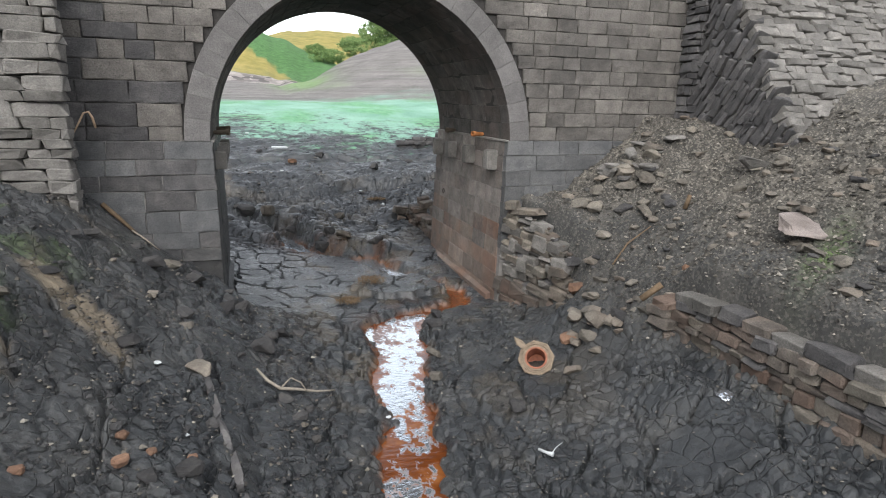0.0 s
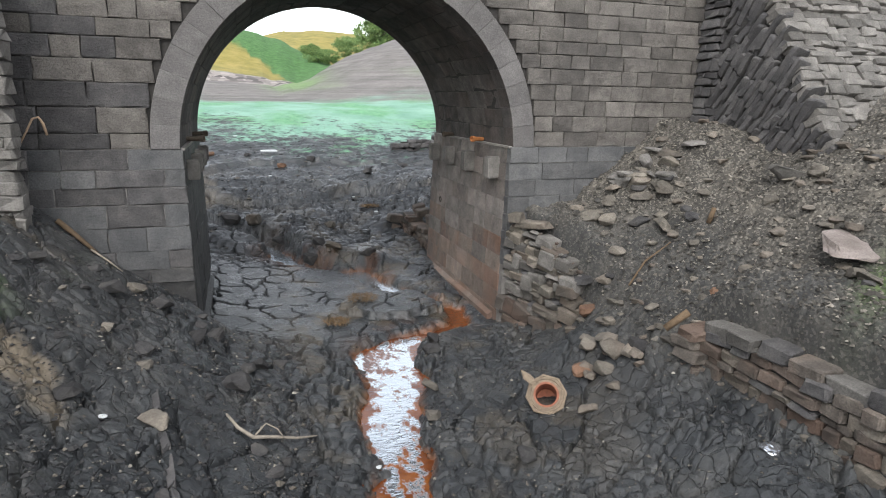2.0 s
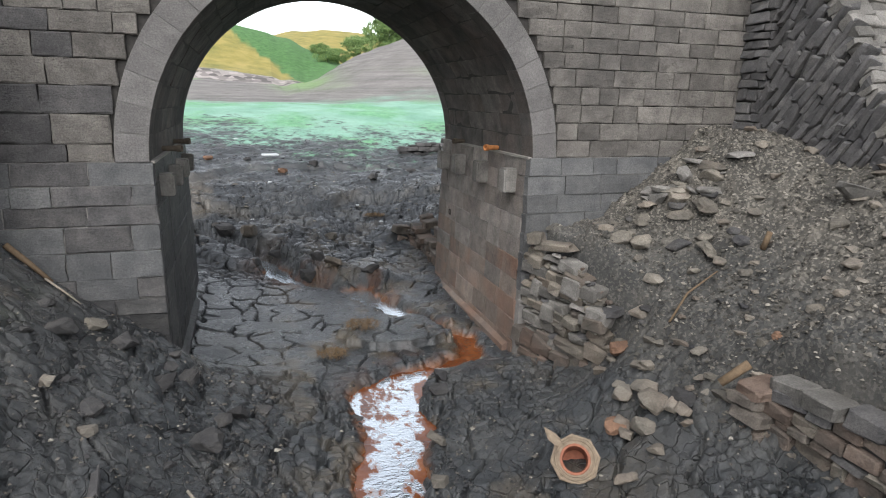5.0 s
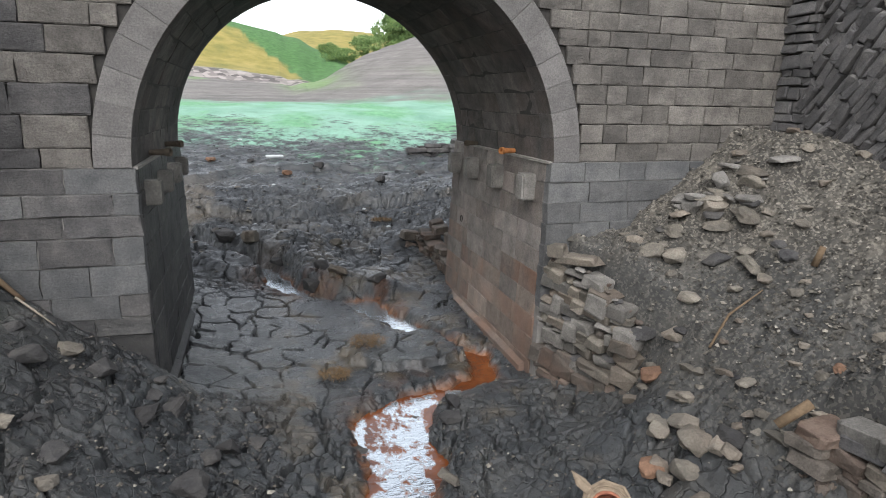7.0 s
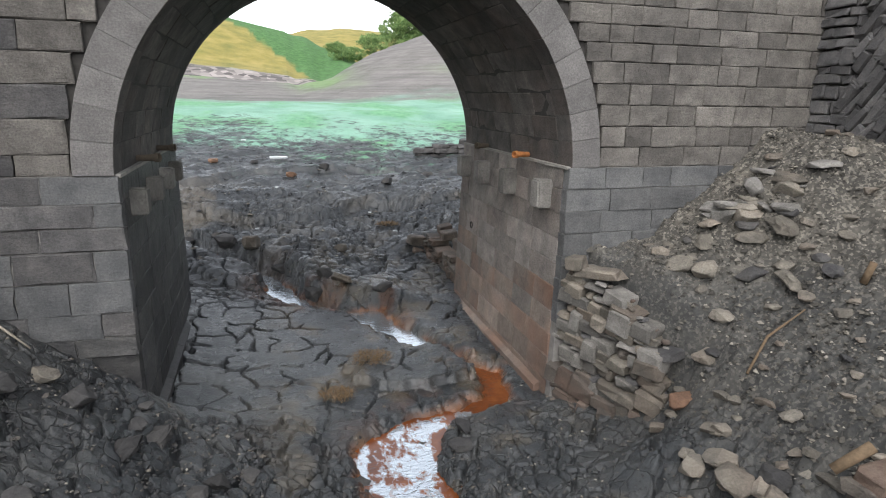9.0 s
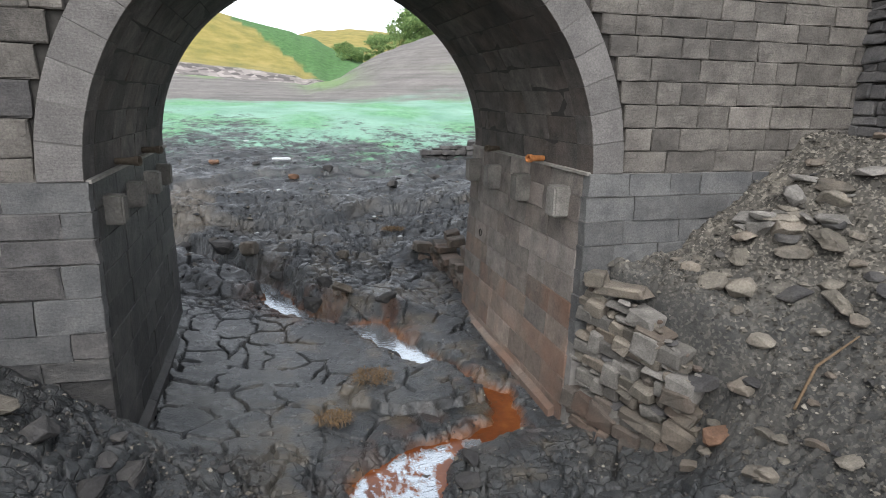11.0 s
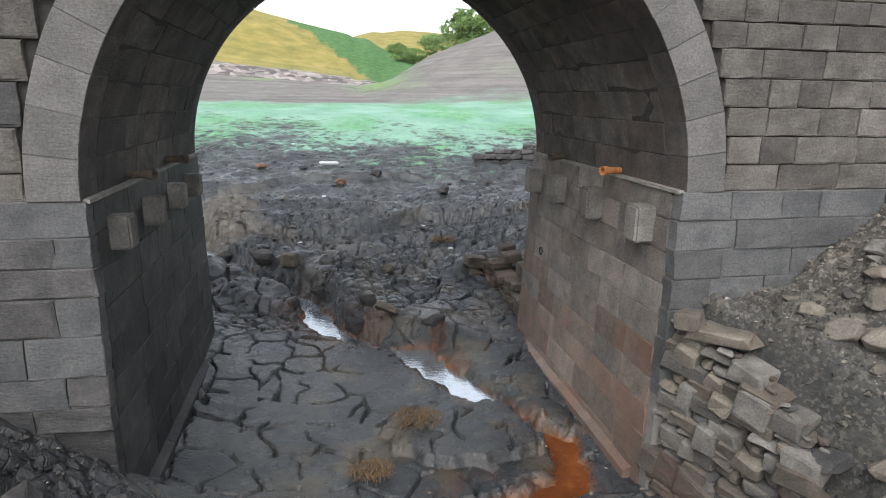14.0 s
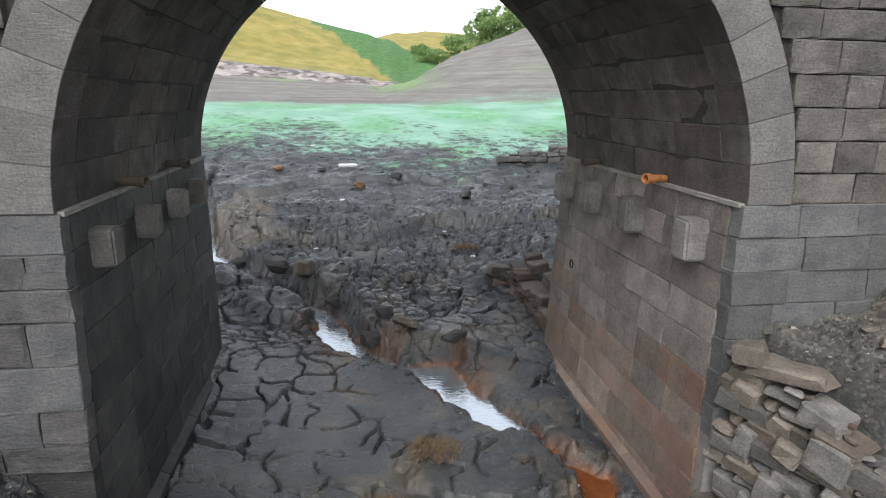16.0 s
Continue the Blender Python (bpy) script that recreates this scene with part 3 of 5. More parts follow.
def boulder(name, material, seed, square=0.5, points=18):
    """A unit stone, about one across, broken to flat faces with worn edges."""
    r = np.random.default_rng(seed)
    bm = bmesh.new()
    for p in r.normal(0, 1, (points, 3)):
        p = Vector(p).normalized()
        m = max(abs(p.x), abs(p.y), abs(p.z))
        bm.verts.new(p * ((1 - square) + square / m * 0.85) * r.uniform(0.44, 0.56))
    hull = bmesh.ops.convex_hull(bm, input=bm.verts[:])
    bmesh.ops.delete(bm, geom=[g for g in hull["geom_interior"] if isinstance(g, bmesh.types.BMVert)], context="VERTS")
    bmesh.ops.dissolve_limit(bm, angle_limit=0.3, verts=bm.verts[:], edges=bm.edges[:])
    bmesh.ops.bevel(bm, geom=bm.edges[:], offset=0.03, segments=1, affect="EDGES")
    bmesh.ops.triangulate(bm, faces=bm.faces[:])
    bmesh.ops.subdivide_edges(bm, edges=[e for e in bm.edges if e.calc_length() > 0.2], cuts=1)
    bmesh.ops.triangulate(bm, faces=bm.faces[:])
    off = Vector(r.uniform(-50, 50, 3))
    for v in bm.verts:
        v.co += noise.noise_vector(v.co * 3 + off) * 0.05 + noise.noise_vector(v.co * 9 + off) * 0.025
    me = bpy.data.meshes.new(name)
    bm.to_mesh(me)
    bm.free()
    me.materials.append(material)
    return me


def part(name, me, parent, m=None, label=""):
    ob = new(name, me)
    ob.parent = parent
    if m is not None:
        ob.matrix_basis = m
    return tagged(ob, label)


def solid(name, verts, faces, material, parent, label=""):
    return part(name, raw_mesh(name, verts, faces, material), parent, None, label)


def box_verts(x0, x1, y0, y1, z0, z1):
    v = [(x, y, z) for z in (z0, z1) for y in (y0, y1) for x in (x0, x1)]
    return v, [(0, 2, 3, 1), (4, 5, 7, 6), (0, 1, 5, 4), (1, 3, 7, 5), (3, 2, 6, 7), (2, 0, 4, 6)]


# ---- the bridge ----
HALF, ARCH, SPRING, RING, DEPTH, TOP = 2.69, 2.725, 3.33, 0.41, 4.5, 7.6
bridge = tagged(new("bridge"), "old grey gritstone bridge with one round arch over a muddy stream", "bridge", kind="structure")


def jamb_x(z, side):
    """The pier's inner face leans out a little towards its foot."""
    return side * (HALF - (0.055 if side > 0 else 0.015) * (SPRING - z))


def front_y(z):
    return -0.05 * max(0.0, SPRING - z)


# the backing behind the joints: two piers and the wall over the vault
def backing():
    inset = 0.03
    for side in (-1, 1):
        far = side * 12.0
        inset = 0.024
        xs = [jamb_x(-0.6, side) + side * inset, jamb_x(SPRING, side) + side * inset]
        v = [(xs[0], front_y(-0.6) + inset, -0.6), (far, front_y(-0.6) + inset, -0.6), (far, DEPTH - inset, -0.6), (xs[0], DEPTH - inset, -0.6),
             (xs[1], inset, SPRING), (far, inset, SPRING), (far, DEPTH - inset, SPRING), (xs[1], DEPTH - inset, SPRING)]
        f = [(0, 1, 5, 4), (1, 2, 6, 5), (2, 3, 7, 6), (3, 0, 4, 7), (4, 5, 6, 7)]
        yield solid("pier", v, f if side > 0 else [q[::-1] for q in f], pale_mortar, bridge, "coursed stone pier, darkly stained by silt at its foot")
    n, inset = 48, 0.075
    arc = [(-(ARCH + inset) * math.cos(math.pi * k / n), SPRING + (ARCH + inset) * math.sin(math.pi * k / n)) for k in range(n + 1)]
    v, f = [], []
    for y in (inset, DEPTH - inset):
        for x, z in arc:
            v += [(x, y, z), (x, y, TOP)]
    m = 2 * (n + 1)
    for k in range(n):
        a = 2 * k
        f += [(a, a + 2, a + 3, a + 1), (m + a, m + a + 1, m + a + 3, m + a + 2), (a, m + a, m + a + 2, a + 2), (a + 1, a + 3, m + a + 3, m + a + 1)]
    for side in (-1, 1):
        x0, x1 = sorted((side * (ARCH + inset), side * 12.0))
        bv, bf = box_verts(x0, x1, inset, DEPTH - inset, SPRING, TOP)
        base = len(v)
        v += bv
        f += [tuple(base + i for i in q) for q in bf]
    yield solid("spandrel_wall", v, f, mortar, bridge, "coursed gritstone wall over and beside the arch")
    v, f = [], []
    for k in range(n + 1):
        c, s = -math.cos(math.pi * k / n), math.sin(math.pi * k / n)
        v += [((ARCH + 0.012) * c, y, SPRING + (ARCH + 0.012) * s) for y in (inset + 0.01, DEPTH - inset - 0.01)]
    for k in range(n):
        f.append((2 * k, 2 * k + 1, 2 * k + 3, 2 * k + 2))
    yield solid("vault", v, f, mortar, bridge, "dark damp barrel vault of long stone courses")


left_pier, right_pier, spandrel, vault = backing()
DARKFACE = [ashlar("block", dark_stone, 110 + k, 0.06, 0.02) for k in range(4)]
FACE = [ashlar("block", face_stone, 100 + k, 0.05, 0.016, 0.05) for k in range(8)]
PIER = [ashlar("block", pier_stone, 120 + k, 0.03, 0.02, 0.03) for k in range(6)]
JAMB = [ashlar("block", jamb_stone, 140 + k, 0.03, 0.012, 0.03) for k in range(6)]
JAMB_HIGH = [ashlar("block", jamb_grey, 150 + k, 0.03, 0.016, 0.03) for k in range(6)]
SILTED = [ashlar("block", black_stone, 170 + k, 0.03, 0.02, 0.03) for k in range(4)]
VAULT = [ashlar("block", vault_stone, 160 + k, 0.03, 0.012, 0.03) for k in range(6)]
pick = random.Random(5)


def lay(meshes, parent, p, across, out, up, w, h, d=0.16):
    """One block: p is the middle of its front; its front looks along -out."""
    m = Matrix((across, out, up)).transposed().to_4x4()
    m.translation = p
    return part("block", pick.choice(meshes), parent, m @ Matrix.Diagonal((w, d, h, 1)))


X, Y, Z = Vector((1, 0, 0)), Vector((0, 1, 0)), Vector((0, 0, 1))


def course(meshes, parent, x0, x1, z0, z1, lo, hi, gap=0.013):
    x = x0
    while x < x1 - 0.02:
        w = pick.uniform(lo, hi)
        if x1 - x - w < lo * 0.6:
            w = x1 - x
        zc = (z0 + z1) / 2
        # silt stain at the foot; towards the wing wall, stain plus painted shade
        stained_shaded = x < 0 and zc < 1.75 and pick.random() < (1.0 if zc < 1.45 else 0.25) or x < -3.3 and pick.random() < min(0.6, (-3.3 - x) * 0.5) or x > 5.4 and zc < 4.0 and pick.random() < 0.3
        lay(SILTED if stained_shaded and x < 0 and zc < 1.45 else DARKFACE if stained_shaded else meshes, parent, Vector((x + w / 2, front_y(zc) + (0.018 if zc > SPRING else 0) + pick.uniform(-0.01, 0.012), zc)), X, Vector((0, 1, -0.05 if zc < SPRING else 0)).normalized(), Vector((0, 0.05 if zc < SPRING else 0, 1)).normalized(), w - gap, z1 - z0 - gap)
        x += w


def extrados(z):
    r = ARCH + RING
    return math.sqrt(max(0.0, r * r - (z - SPRING) ** 2)) if z < SPRING + r else 0.0


def face_courses(levels, side, meshes, parent, lo, hi, reach, gap=0.01):
    for z0, z1 in zip(levels, levels[1:]):
        zm = (z0 + z1) / 2
        inner = max(extrados(z0), extrados(z1)) + 0.012 if z0 >= SPRING - 0.01 else abs(jamb_x(zm, side)) + 0.004
        if side > 0:
            course(meshes, parent, inner, reach, z0, z1, lo, hi, gap)
        else:
            course(meshes, parent, -reach, -inner, z0, z1, lo, hi, gap)


face_courses([3.33, 3.6, 3.87, 4.15, 4.42, 4.69, 4.93, 5.15, 5.39, 5.63, 5.88, 6.12, 6.38, 6.64, 6.9], 1, FACE, spandrel, 0.3, 0.78, 6.9)
face_courses([3.33, 3.56, 3.93, 4.28, 4.6, 4.9, 5.15, 5.42, 5.68, 5.95, 6.2, 6.5, 6.9], -1, FACE, spandrel, 0.34, 0.95, 6.2)
face_courses([1.2, 1.5, 1.82, 2.14, 2.45, 2.75, 3.05, 3.33], 1, PIER, right_pier, 0.4, 1.0, 6.2, 0.006)
face_courses([0.3, 0.62, 0.96, 1.3, 1.52, 1.81, 2.17, 2.51, 2.77, 3.03, 3.33], -1, PIER, left_pier, 0.4, 1.0, 5.4, 0.006)

# inner faces of the two piers
def jamb_courses(side, parent, levels):
    lean = 0.055 if side > 0 else 0.015
    out = Vector((side, 0, -lean)).normalized() if side > 0 else Vector((-1, 0, -lean)).normalized()
    for z0, z1 in zip(levels, levels[1:]):
        zm, y = (z0 + z1) / 2, front_y((z0 + z1) / 2) + 0.165
        while y < DEPTH - 0.02:
            w = pick.uniform(0.55, 1.15)
            if DEPTH - y - w < 0.35:
                w = DEPTH - y
            p = Vector((jamb_x(zm, side) + side * pick.uniform(-0.004, 0.006), y + w / 2, zm))
            across = Y if side < 0 else -Y
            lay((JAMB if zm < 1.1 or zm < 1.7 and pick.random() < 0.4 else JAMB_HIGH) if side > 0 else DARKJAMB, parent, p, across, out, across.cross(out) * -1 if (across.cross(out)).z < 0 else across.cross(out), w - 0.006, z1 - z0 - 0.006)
            y += w


# the left jamb's shaded side is put into its near-black, damp stone
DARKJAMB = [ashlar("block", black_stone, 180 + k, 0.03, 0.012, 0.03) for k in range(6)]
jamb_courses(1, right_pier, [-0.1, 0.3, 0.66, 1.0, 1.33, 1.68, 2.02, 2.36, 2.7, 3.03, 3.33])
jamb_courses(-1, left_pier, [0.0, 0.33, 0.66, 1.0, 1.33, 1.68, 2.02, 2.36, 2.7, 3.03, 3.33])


# the ring of voussoirs and the vault behind it
def wedge(name, r0, r1, half_angle, y0, y1, material, seed, ease=0.005):
    """A stone of an arch, round the x axis of its own angle zero, with eased edges."""
    r = np.random.default_rng(seed)
    v, f, steps = [], [], 3
    for y, cut in ((y0, ease), (y0 + ease, 0.0), (y1, 0.0)):
        for k in range(steps + 1):
            a = -half_angle + 2 * half_angle * k / steps
            trim = cut / r0
            a = max(-half_angle + trim, min(half_angle - trim, a))
            jit = r.normal(0, 0.002)
            v += [((r0 + cut) * math.cos(a), y + jit, (r0 + cut) * math.sin(a)), ((r1 - cut) * math.cos(a), y + jit, (r1 - cut) * math.sin(a))]
    m = 2 * (steps + 1)
    for k in range(steps):
        a = 2 * k
        f.append((a, a + 1, a + 3, a + 2))
        for s in (0, m):
            f += [(s + a, s + a + 2, s + m + a + 2, s + m + a), (s + a + 1, s + m + a + 1, s + m + a + 3, s + a + 3)]
    for s in (0, m):
        e = 2 * steps
        f += [(s, s + m, s + m + 1, s + 1), (s + e, s + e + 1, s + m + e + 1, s + m + e)]
    me = raw_mesh(name, v, f, material)
    # undersides take the darker vault stone: soffit shade put into the colour
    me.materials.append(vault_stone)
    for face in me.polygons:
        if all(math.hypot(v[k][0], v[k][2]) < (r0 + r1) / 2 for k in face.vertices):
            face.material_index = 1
    return me


VOUSSOIRS = 25
STEP = math.pi / VOUSSOIRS
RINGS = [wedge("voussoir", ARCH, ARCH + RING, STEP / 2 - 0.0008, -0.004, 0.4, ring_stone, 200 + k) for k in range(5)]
rv, rf = [], []
for k in range(VOUSSOIRS + 1):
    c, q = -math.cos(k * STEP), math.sin(k * STEP)
    rv += [(r * c, 0.012, SPRING + r * q) for r in (ARCH + 0.012, ARCH + RING - 0.01)]
for k in range(VOUSSOIRS):
    rf.append((2 * k, 2 * k + 2, 2 * k + 3, 2 * k + 1))
arch_ring = solid("arch_ring", rv, rf, pale_mortar, bridge, "smooth dressed voussoirs round the arch")
for y, turn in ((0, 0), (DEPTH, 180)):
    for k in range(VOUSSOIRS):
        angle = (k + 0.5) * STEP
        m = Matrix.Translation((0, y, SPRING)) @ Matrix.Rotation(radians(turn), 4, "Z") @ Matrix.Rotation(-angle, 4, "Y")
        part("voussoir", pick.choice(RINGS), arch_ring, m)
BANDS = 26
for k in range(BANDS):
    a0 = math.pi * k / BANDS
    y = 0.4
    while y < DEPTH - 0.42:
        w = pick.uniform(0.6, 1.2)
        if DEPTH - 0.4 - y - w < 0.4:
            w = DEPTH - 0.4 - y
        a = a0 + math.pi / BANDS / 2
        out = Vector((math.cos(a), 0, math.sin(a)))
        up = Vector((-math.sin(a), 0, math.cos(a)))
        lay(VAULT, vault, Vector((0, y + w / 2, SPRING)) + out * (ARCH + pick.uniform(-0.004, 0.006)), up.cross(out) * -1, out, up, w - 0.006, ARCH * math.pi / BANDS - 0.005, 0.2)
        y += w


# the ledge at the springing of the vault, its lit edge put in as paler stone
LEDGE = [ashlar("ledge_stone", pale_ledge_stone, 190 + k, 0.03, 0.01, 0.02) for k in range(3)]
for side, parent in ((1, right_pier), (-1, left_pier)):
    y = 0.03
    while y < DEPTH - 0.1:
        w = min(pick.uniform(0.5, 1.1), DEPTH - y)
        across = Y if side < 0 else -Y
        m = Matrix((across, Vector((side, 0, 0)), Z)).transposed().to_4x4()
        m.translation = (side * (HALF - 0.022 + pick.uniform(-0.006, 0.006)), y + w / 2, SPRING - 0.004)
        part("ledge_stone", pick.choice(LEDGE), parent, m @ Matrix.Diagonal((w - 0.004, 0.1, 0.036, 1)), "thin ledge, its lit edge put in as a pale colour")
        y += w


# corbels that once carried the centring
def corbel_mesh():
    bm = bmesh.new()
    bmesh.ops.create_cube(bm, size=1.0, matrix=Matrix.Diagonal((0.3, 0.28, 0.4, 1)))
    bmesh.ops.bevel(bm, geom=[e for e in bm.edges], offset=0.025, segments=2, affect="EDGES")
    for v in bm.verts:
        v.co += noise.noise_vector(v.co * 9) * 0.008
    me = bpy.data.meshes.new("corbel")
    bm.to_mesh(me)
    bm.free()
    me.materials.append(dry_stone)
    return me


CORBEL = corbel_mesh()
for y in (0.56, 1.84, 3.08, 4.1):
    part("corbel", CORBEL, right_pier, pose(jamb_x(2.9, 1) - 0.06, y, 2.92, 0, 0, 0), "squared stone corbel jutting from the pier")
for y in (0.52, 1.6, 2.65, 3.6):
    part("corbel", CORBEL, left_pier, pose(jamb_x(2.95, -1) + 0.06, y, 2.97, 0, 0, 180) @ Matrix.Diagonal((0.85, 0.78, 0.78, 1)), "squared stone corbel jutting from the pier")


# ---- dry-stone work ----
def chunk(name, material, seed, rough=0.05, chamfer=0.1):
    """A unit lump with split faces and broken corners, for walls laid dry."""
    r = np.random.default_rng(seed)
    steps = [-0.5, -0.5 + chamfer, 0.5 - chamfer, 0.5]
    index, verts, faces = {}, [], []
    off = Vector(r.uniform(-40, 40, 3))

    def vert(i, j, k):
        if (i, j, k) not in index:
            rims = sum(q in (0, 3) for q in (i, j, k))
            p = Vector((steps[i], steps[j], steps[k])) * (1.0 if rims == 1 else 0.93 if rims == 2 else 0.84)
            p += noise.noise_vector(p * 1.7 + off) * rough * 1.5 + noise.noise_vector(p * 5 + off) * rough * 0.7
            index[(i, j, k)] = len(verts)
            verts.append(p)
        return index[(i, j, k)]

    for a in range(3):
        for b in range(3):
            for e in (0, 3):
                q = [vert(e, a, b), vert(e, a + 1, b), vert(e, a + 1, b + 1), vert(e, a, b + 1)]
                faces.append(q if e else q[::-1])
                q = [vert(a, e, b), vert(a + 1, e, b), vert(a + 1, e, b + 1), vert(a, e, b + 1)]
                faces.append(q[::-1] if e else q)
                q = [vert(a, b, e), vert(a + 1, b, e), vert(a + 1, b + 1, e), vert(a, b + 1, e)]
                faces.append(q if e else q[::-1])
    return raw_mesh(name, verts, faces, material)


PALE = [chunk("stone", dry_stone, 300 + k, 0.11, 0.09) for k in range(8)]
DARK = [chunk("stone", dark_stone, 320 + k, 0.13, 0.12) for k in range(8)]
RUSTY = [chunk("stone", brown_stone, 340 + k, 0.1, 0.1) for k in range(8)]
SANDY = [chunk("stone", rock_stone, 360 + k, 0.11, 0.12) for k in range(8)]


def set_stone(meshes, parent, p, across, out, up, w, d, h, twist=0.0, name="stone"):
    m = Matrix((across, out, up)).transposed().to_4x4()
    m.translation = p
    m = m @ Matrix.Rotation(twist, 4, "Y") @ Matrix.Rotation(pick.uniform(-0.06, 0.06), 4, "Z") @ Matrix.Diagonal((w, d, h, 1))
    return part(name, pick.choice(meshes), parent, m)


def dry_wall(parent, meshes, start, end, z0, top, lo, hi, low_course, high_course, depth=0.3, wander=0.025, twist=0.05, batter=0.0, out=None):
    """Courses of uneven stones from start to end, up to top(u)."""
    a, b = Vector(start), Vector(end)
    run = (b - a).length
    across = (b - a).normalized()
    out = out or Vector((-across.y, across.x, 0))
    z = z0
    while True:
        h = pick.uniform(low_course, high_course)
        u = pick.uniform(-lo * 0.4, 0)
        placed = False
        while u < run:
            w = min(pick.uniform(lo, hi), run - u + 0.06)
            mid = u + w / 2
            if z + h * 0.6 < top(mid / run) and w > 0.05:
                hh = h * pick.uniform(0.82, 1.04)
                p = a + across * mid + out * (depth * 0.5 + batter * (z - z0) + pick.uniform(-wander, wander))
                set_stone(meshes, parent, Vector((p.x, p.y, z + h / 2)), across, out, Z, w * 1.0, depth * pick.uniform(0.9, 1.1), hh * 1.03, pick.uniform(-twist, twist))
                placed = True
            u += w
        z += h
        if not placed:
            break


# the embankment on the spoil side: pitched with stone in front, a packed end wall towards the arch
SLOPE = Vector((0, -0.54, -0.8416))
NORMAL = Vector((0, -0.8416, 0.54))
EDGE = Vector((6.52, -2.98, 3.42))


def on_slope(u, x, lift=0.0):
    return EDGE - SLOPE * u + Vector((x, 0, 0)) + NORMAL * lift


bank_right = tagged(new("embankment"), "steep embankment pitched with weathered stone beside the bridge", "embankment", kind="structure")
ev = []
for x in (0.09, 9.0):
    foot, head = on_slope(-2.2, x, -0.16), on_slope(4.6, x, -0.16)
    ev += [foot, head, Vector((head.x, -0.02, head.z)), Vector((foot.x, -0.02, foot.z))]
end_wall = solid("end_wall", ev, [(0, 1, 2, 3), (4, 7, 6, 5), (0, 4, 5, 1), (1, 5, 6, 2), (0, 3, 7, 4)], earth, bank_right, "dark stones packed aslant in the end of the embankment")
pv = [on_slope(-2.2, 0.1, -0.13), on_slope(-2.2, 9.0, -0.13), on_slope(4.6, 9.0, -0.13), on_slope(4.6, 0.1, -0.13)]
pitching = solid("pitching", pv, [(0, 1, 2, 3)], earth, bank_right, "pale flat stones laid in rough courses on the slope")
u = -0.5
while u < 3.9:
    step = pick.uniform(0.09, 0.17)
    x = pick.uniform(0.0, 0.1)
    while x < 4.6:
        w = pick.uniform(0.22, 0.62)
        set_stone(PALE, pitching, on_slope(u + step / 2, x + w / 2, pick.uniform(-0.05, 0.035)), X, -SLOPE.cross(X).normalized() if SLOPE.cross(X).dot(NORMAL) > 0 else SLOPE.cross(X).normalized(), -SLOPE, w * 1.0, 0.24, step * 0.98, pick.uniform(-0.1, 0.1))
        x += w
    u += step
# the end wall's packed stones stand on edge, leaning out with the slope
LONG, WIDE = Vector((0, -0.55, 0.835)), Vector((0, -0.835, -0.55))
a = -3.2
while a < 3.4:
    wide = pick.uniform(0.07, 0.15)
    b = -2.5 + pick.uniform(0, 0.3)
    while b < 3.4:
        ln = pick.uniform(0.28, 0.6)
        p = EDGE + WIDE * (a + wide / 2) + LONG * (b + ln / 2) + Vector((0, 1.2, 0))
        if -3.4 < p.y < -0.55 and p.z > 3.0 and (p - EDGE).dot(NORMAL) < -0.02 - 0.2 * wide:
            p.x = EDGE.x + 0.15 + pick.uniform(-0.04, 0.04)
            set_stone(DARK, end_wall, p, LONG, X, WIDE, ln * 1.05, 0.32, wide * pick.uniform(0.9, 1.1), pick.uniform(-0.13, 0.13))
        b += ln
    a += wide
dry_wall(end_wall, DARK, (6.5, 0.0, 0), (6.5, -0.52, 0), 3.3, lambda q: 7.0, 0.2, 0.5, 0.1, 0.22, 0.3, 0.012, 0.03, 0.0, X)

# the wall beside the other pier
wing = tagged(new("wing_wall"), "dry-laid pale stone wing wall ending beside the bridge", "wall", kind="structure")
wv = [(x, y, z) for z in (1.6, 6.9) for x, y in ((-4.95, -0.84), (-5.75, -0.02), (-11, -0.02), (-11, -0.84))]
wing_core = solid("wall_core", wv, [(0, 1, 5, 4), (1, 2, 6, 5), (2, 3, 7, 6), (3, 0, 4, 7), (4, 5, 6, 7)], earth, wing)
dry_wall(wing_core, PALE, (-6.4, -1.0, 0), (-4.62, -1.0, 0), 2.2, lambda q: 6.8, 0.25, 0.8, 0.1, 0.24, 0.34, 0.03, 0.04, 0.0, Y)
dry_wall(wing_core, DARK, (-5.6, -0.02, 0), (-5.02, -0.58, 0), 2.2, lambda q: 6.8, 0.25, 0.6, 0.1, 0.22, 0.3, 0.02, 0.04, 0.0, Vector((-0.7, -0.7, 0)))

# the ruined low wall on the spoil
low_wall = tagged(new("ruined_wall"), "low ruined wall of iron-stained stone under long grey copings", "wall")
lv, lf = box_verts(3.52, 3.76, -7.6, -4.45, 0.4, 1.36)
low_core = solid("wall_core", lv, lf, earth, low_wall)
dry_wall(low_core, RUSTY[:5] + DARK[:3] + SANDY[:4], (3.4, -4.3, 0), (3.44, -7.7, 0), 0.5, lambda q: 1.46, 0.14, 0.46, 0.07, 0.18, 0.32, 0.05, 0.12, 0.03, X)
y = -4.3
for k in range(7):
    w = pick.uniform(0.36, 0.58)
    set_stone(DARK if k in (2, 5) else RUSTY if k == 3 else PALE, low_wall, Vector((3.56 + pick.uniform(-0.05, 0.06), y - w / 2, 1.5 + pick.uniform(-0.04, 0.03))), -Y, X, Z, w - 0.01, 0.3, pick.uniform(0.14, 0.2), pick.uniform(-0.1, 0.1), "coping_stone")
    y -= w
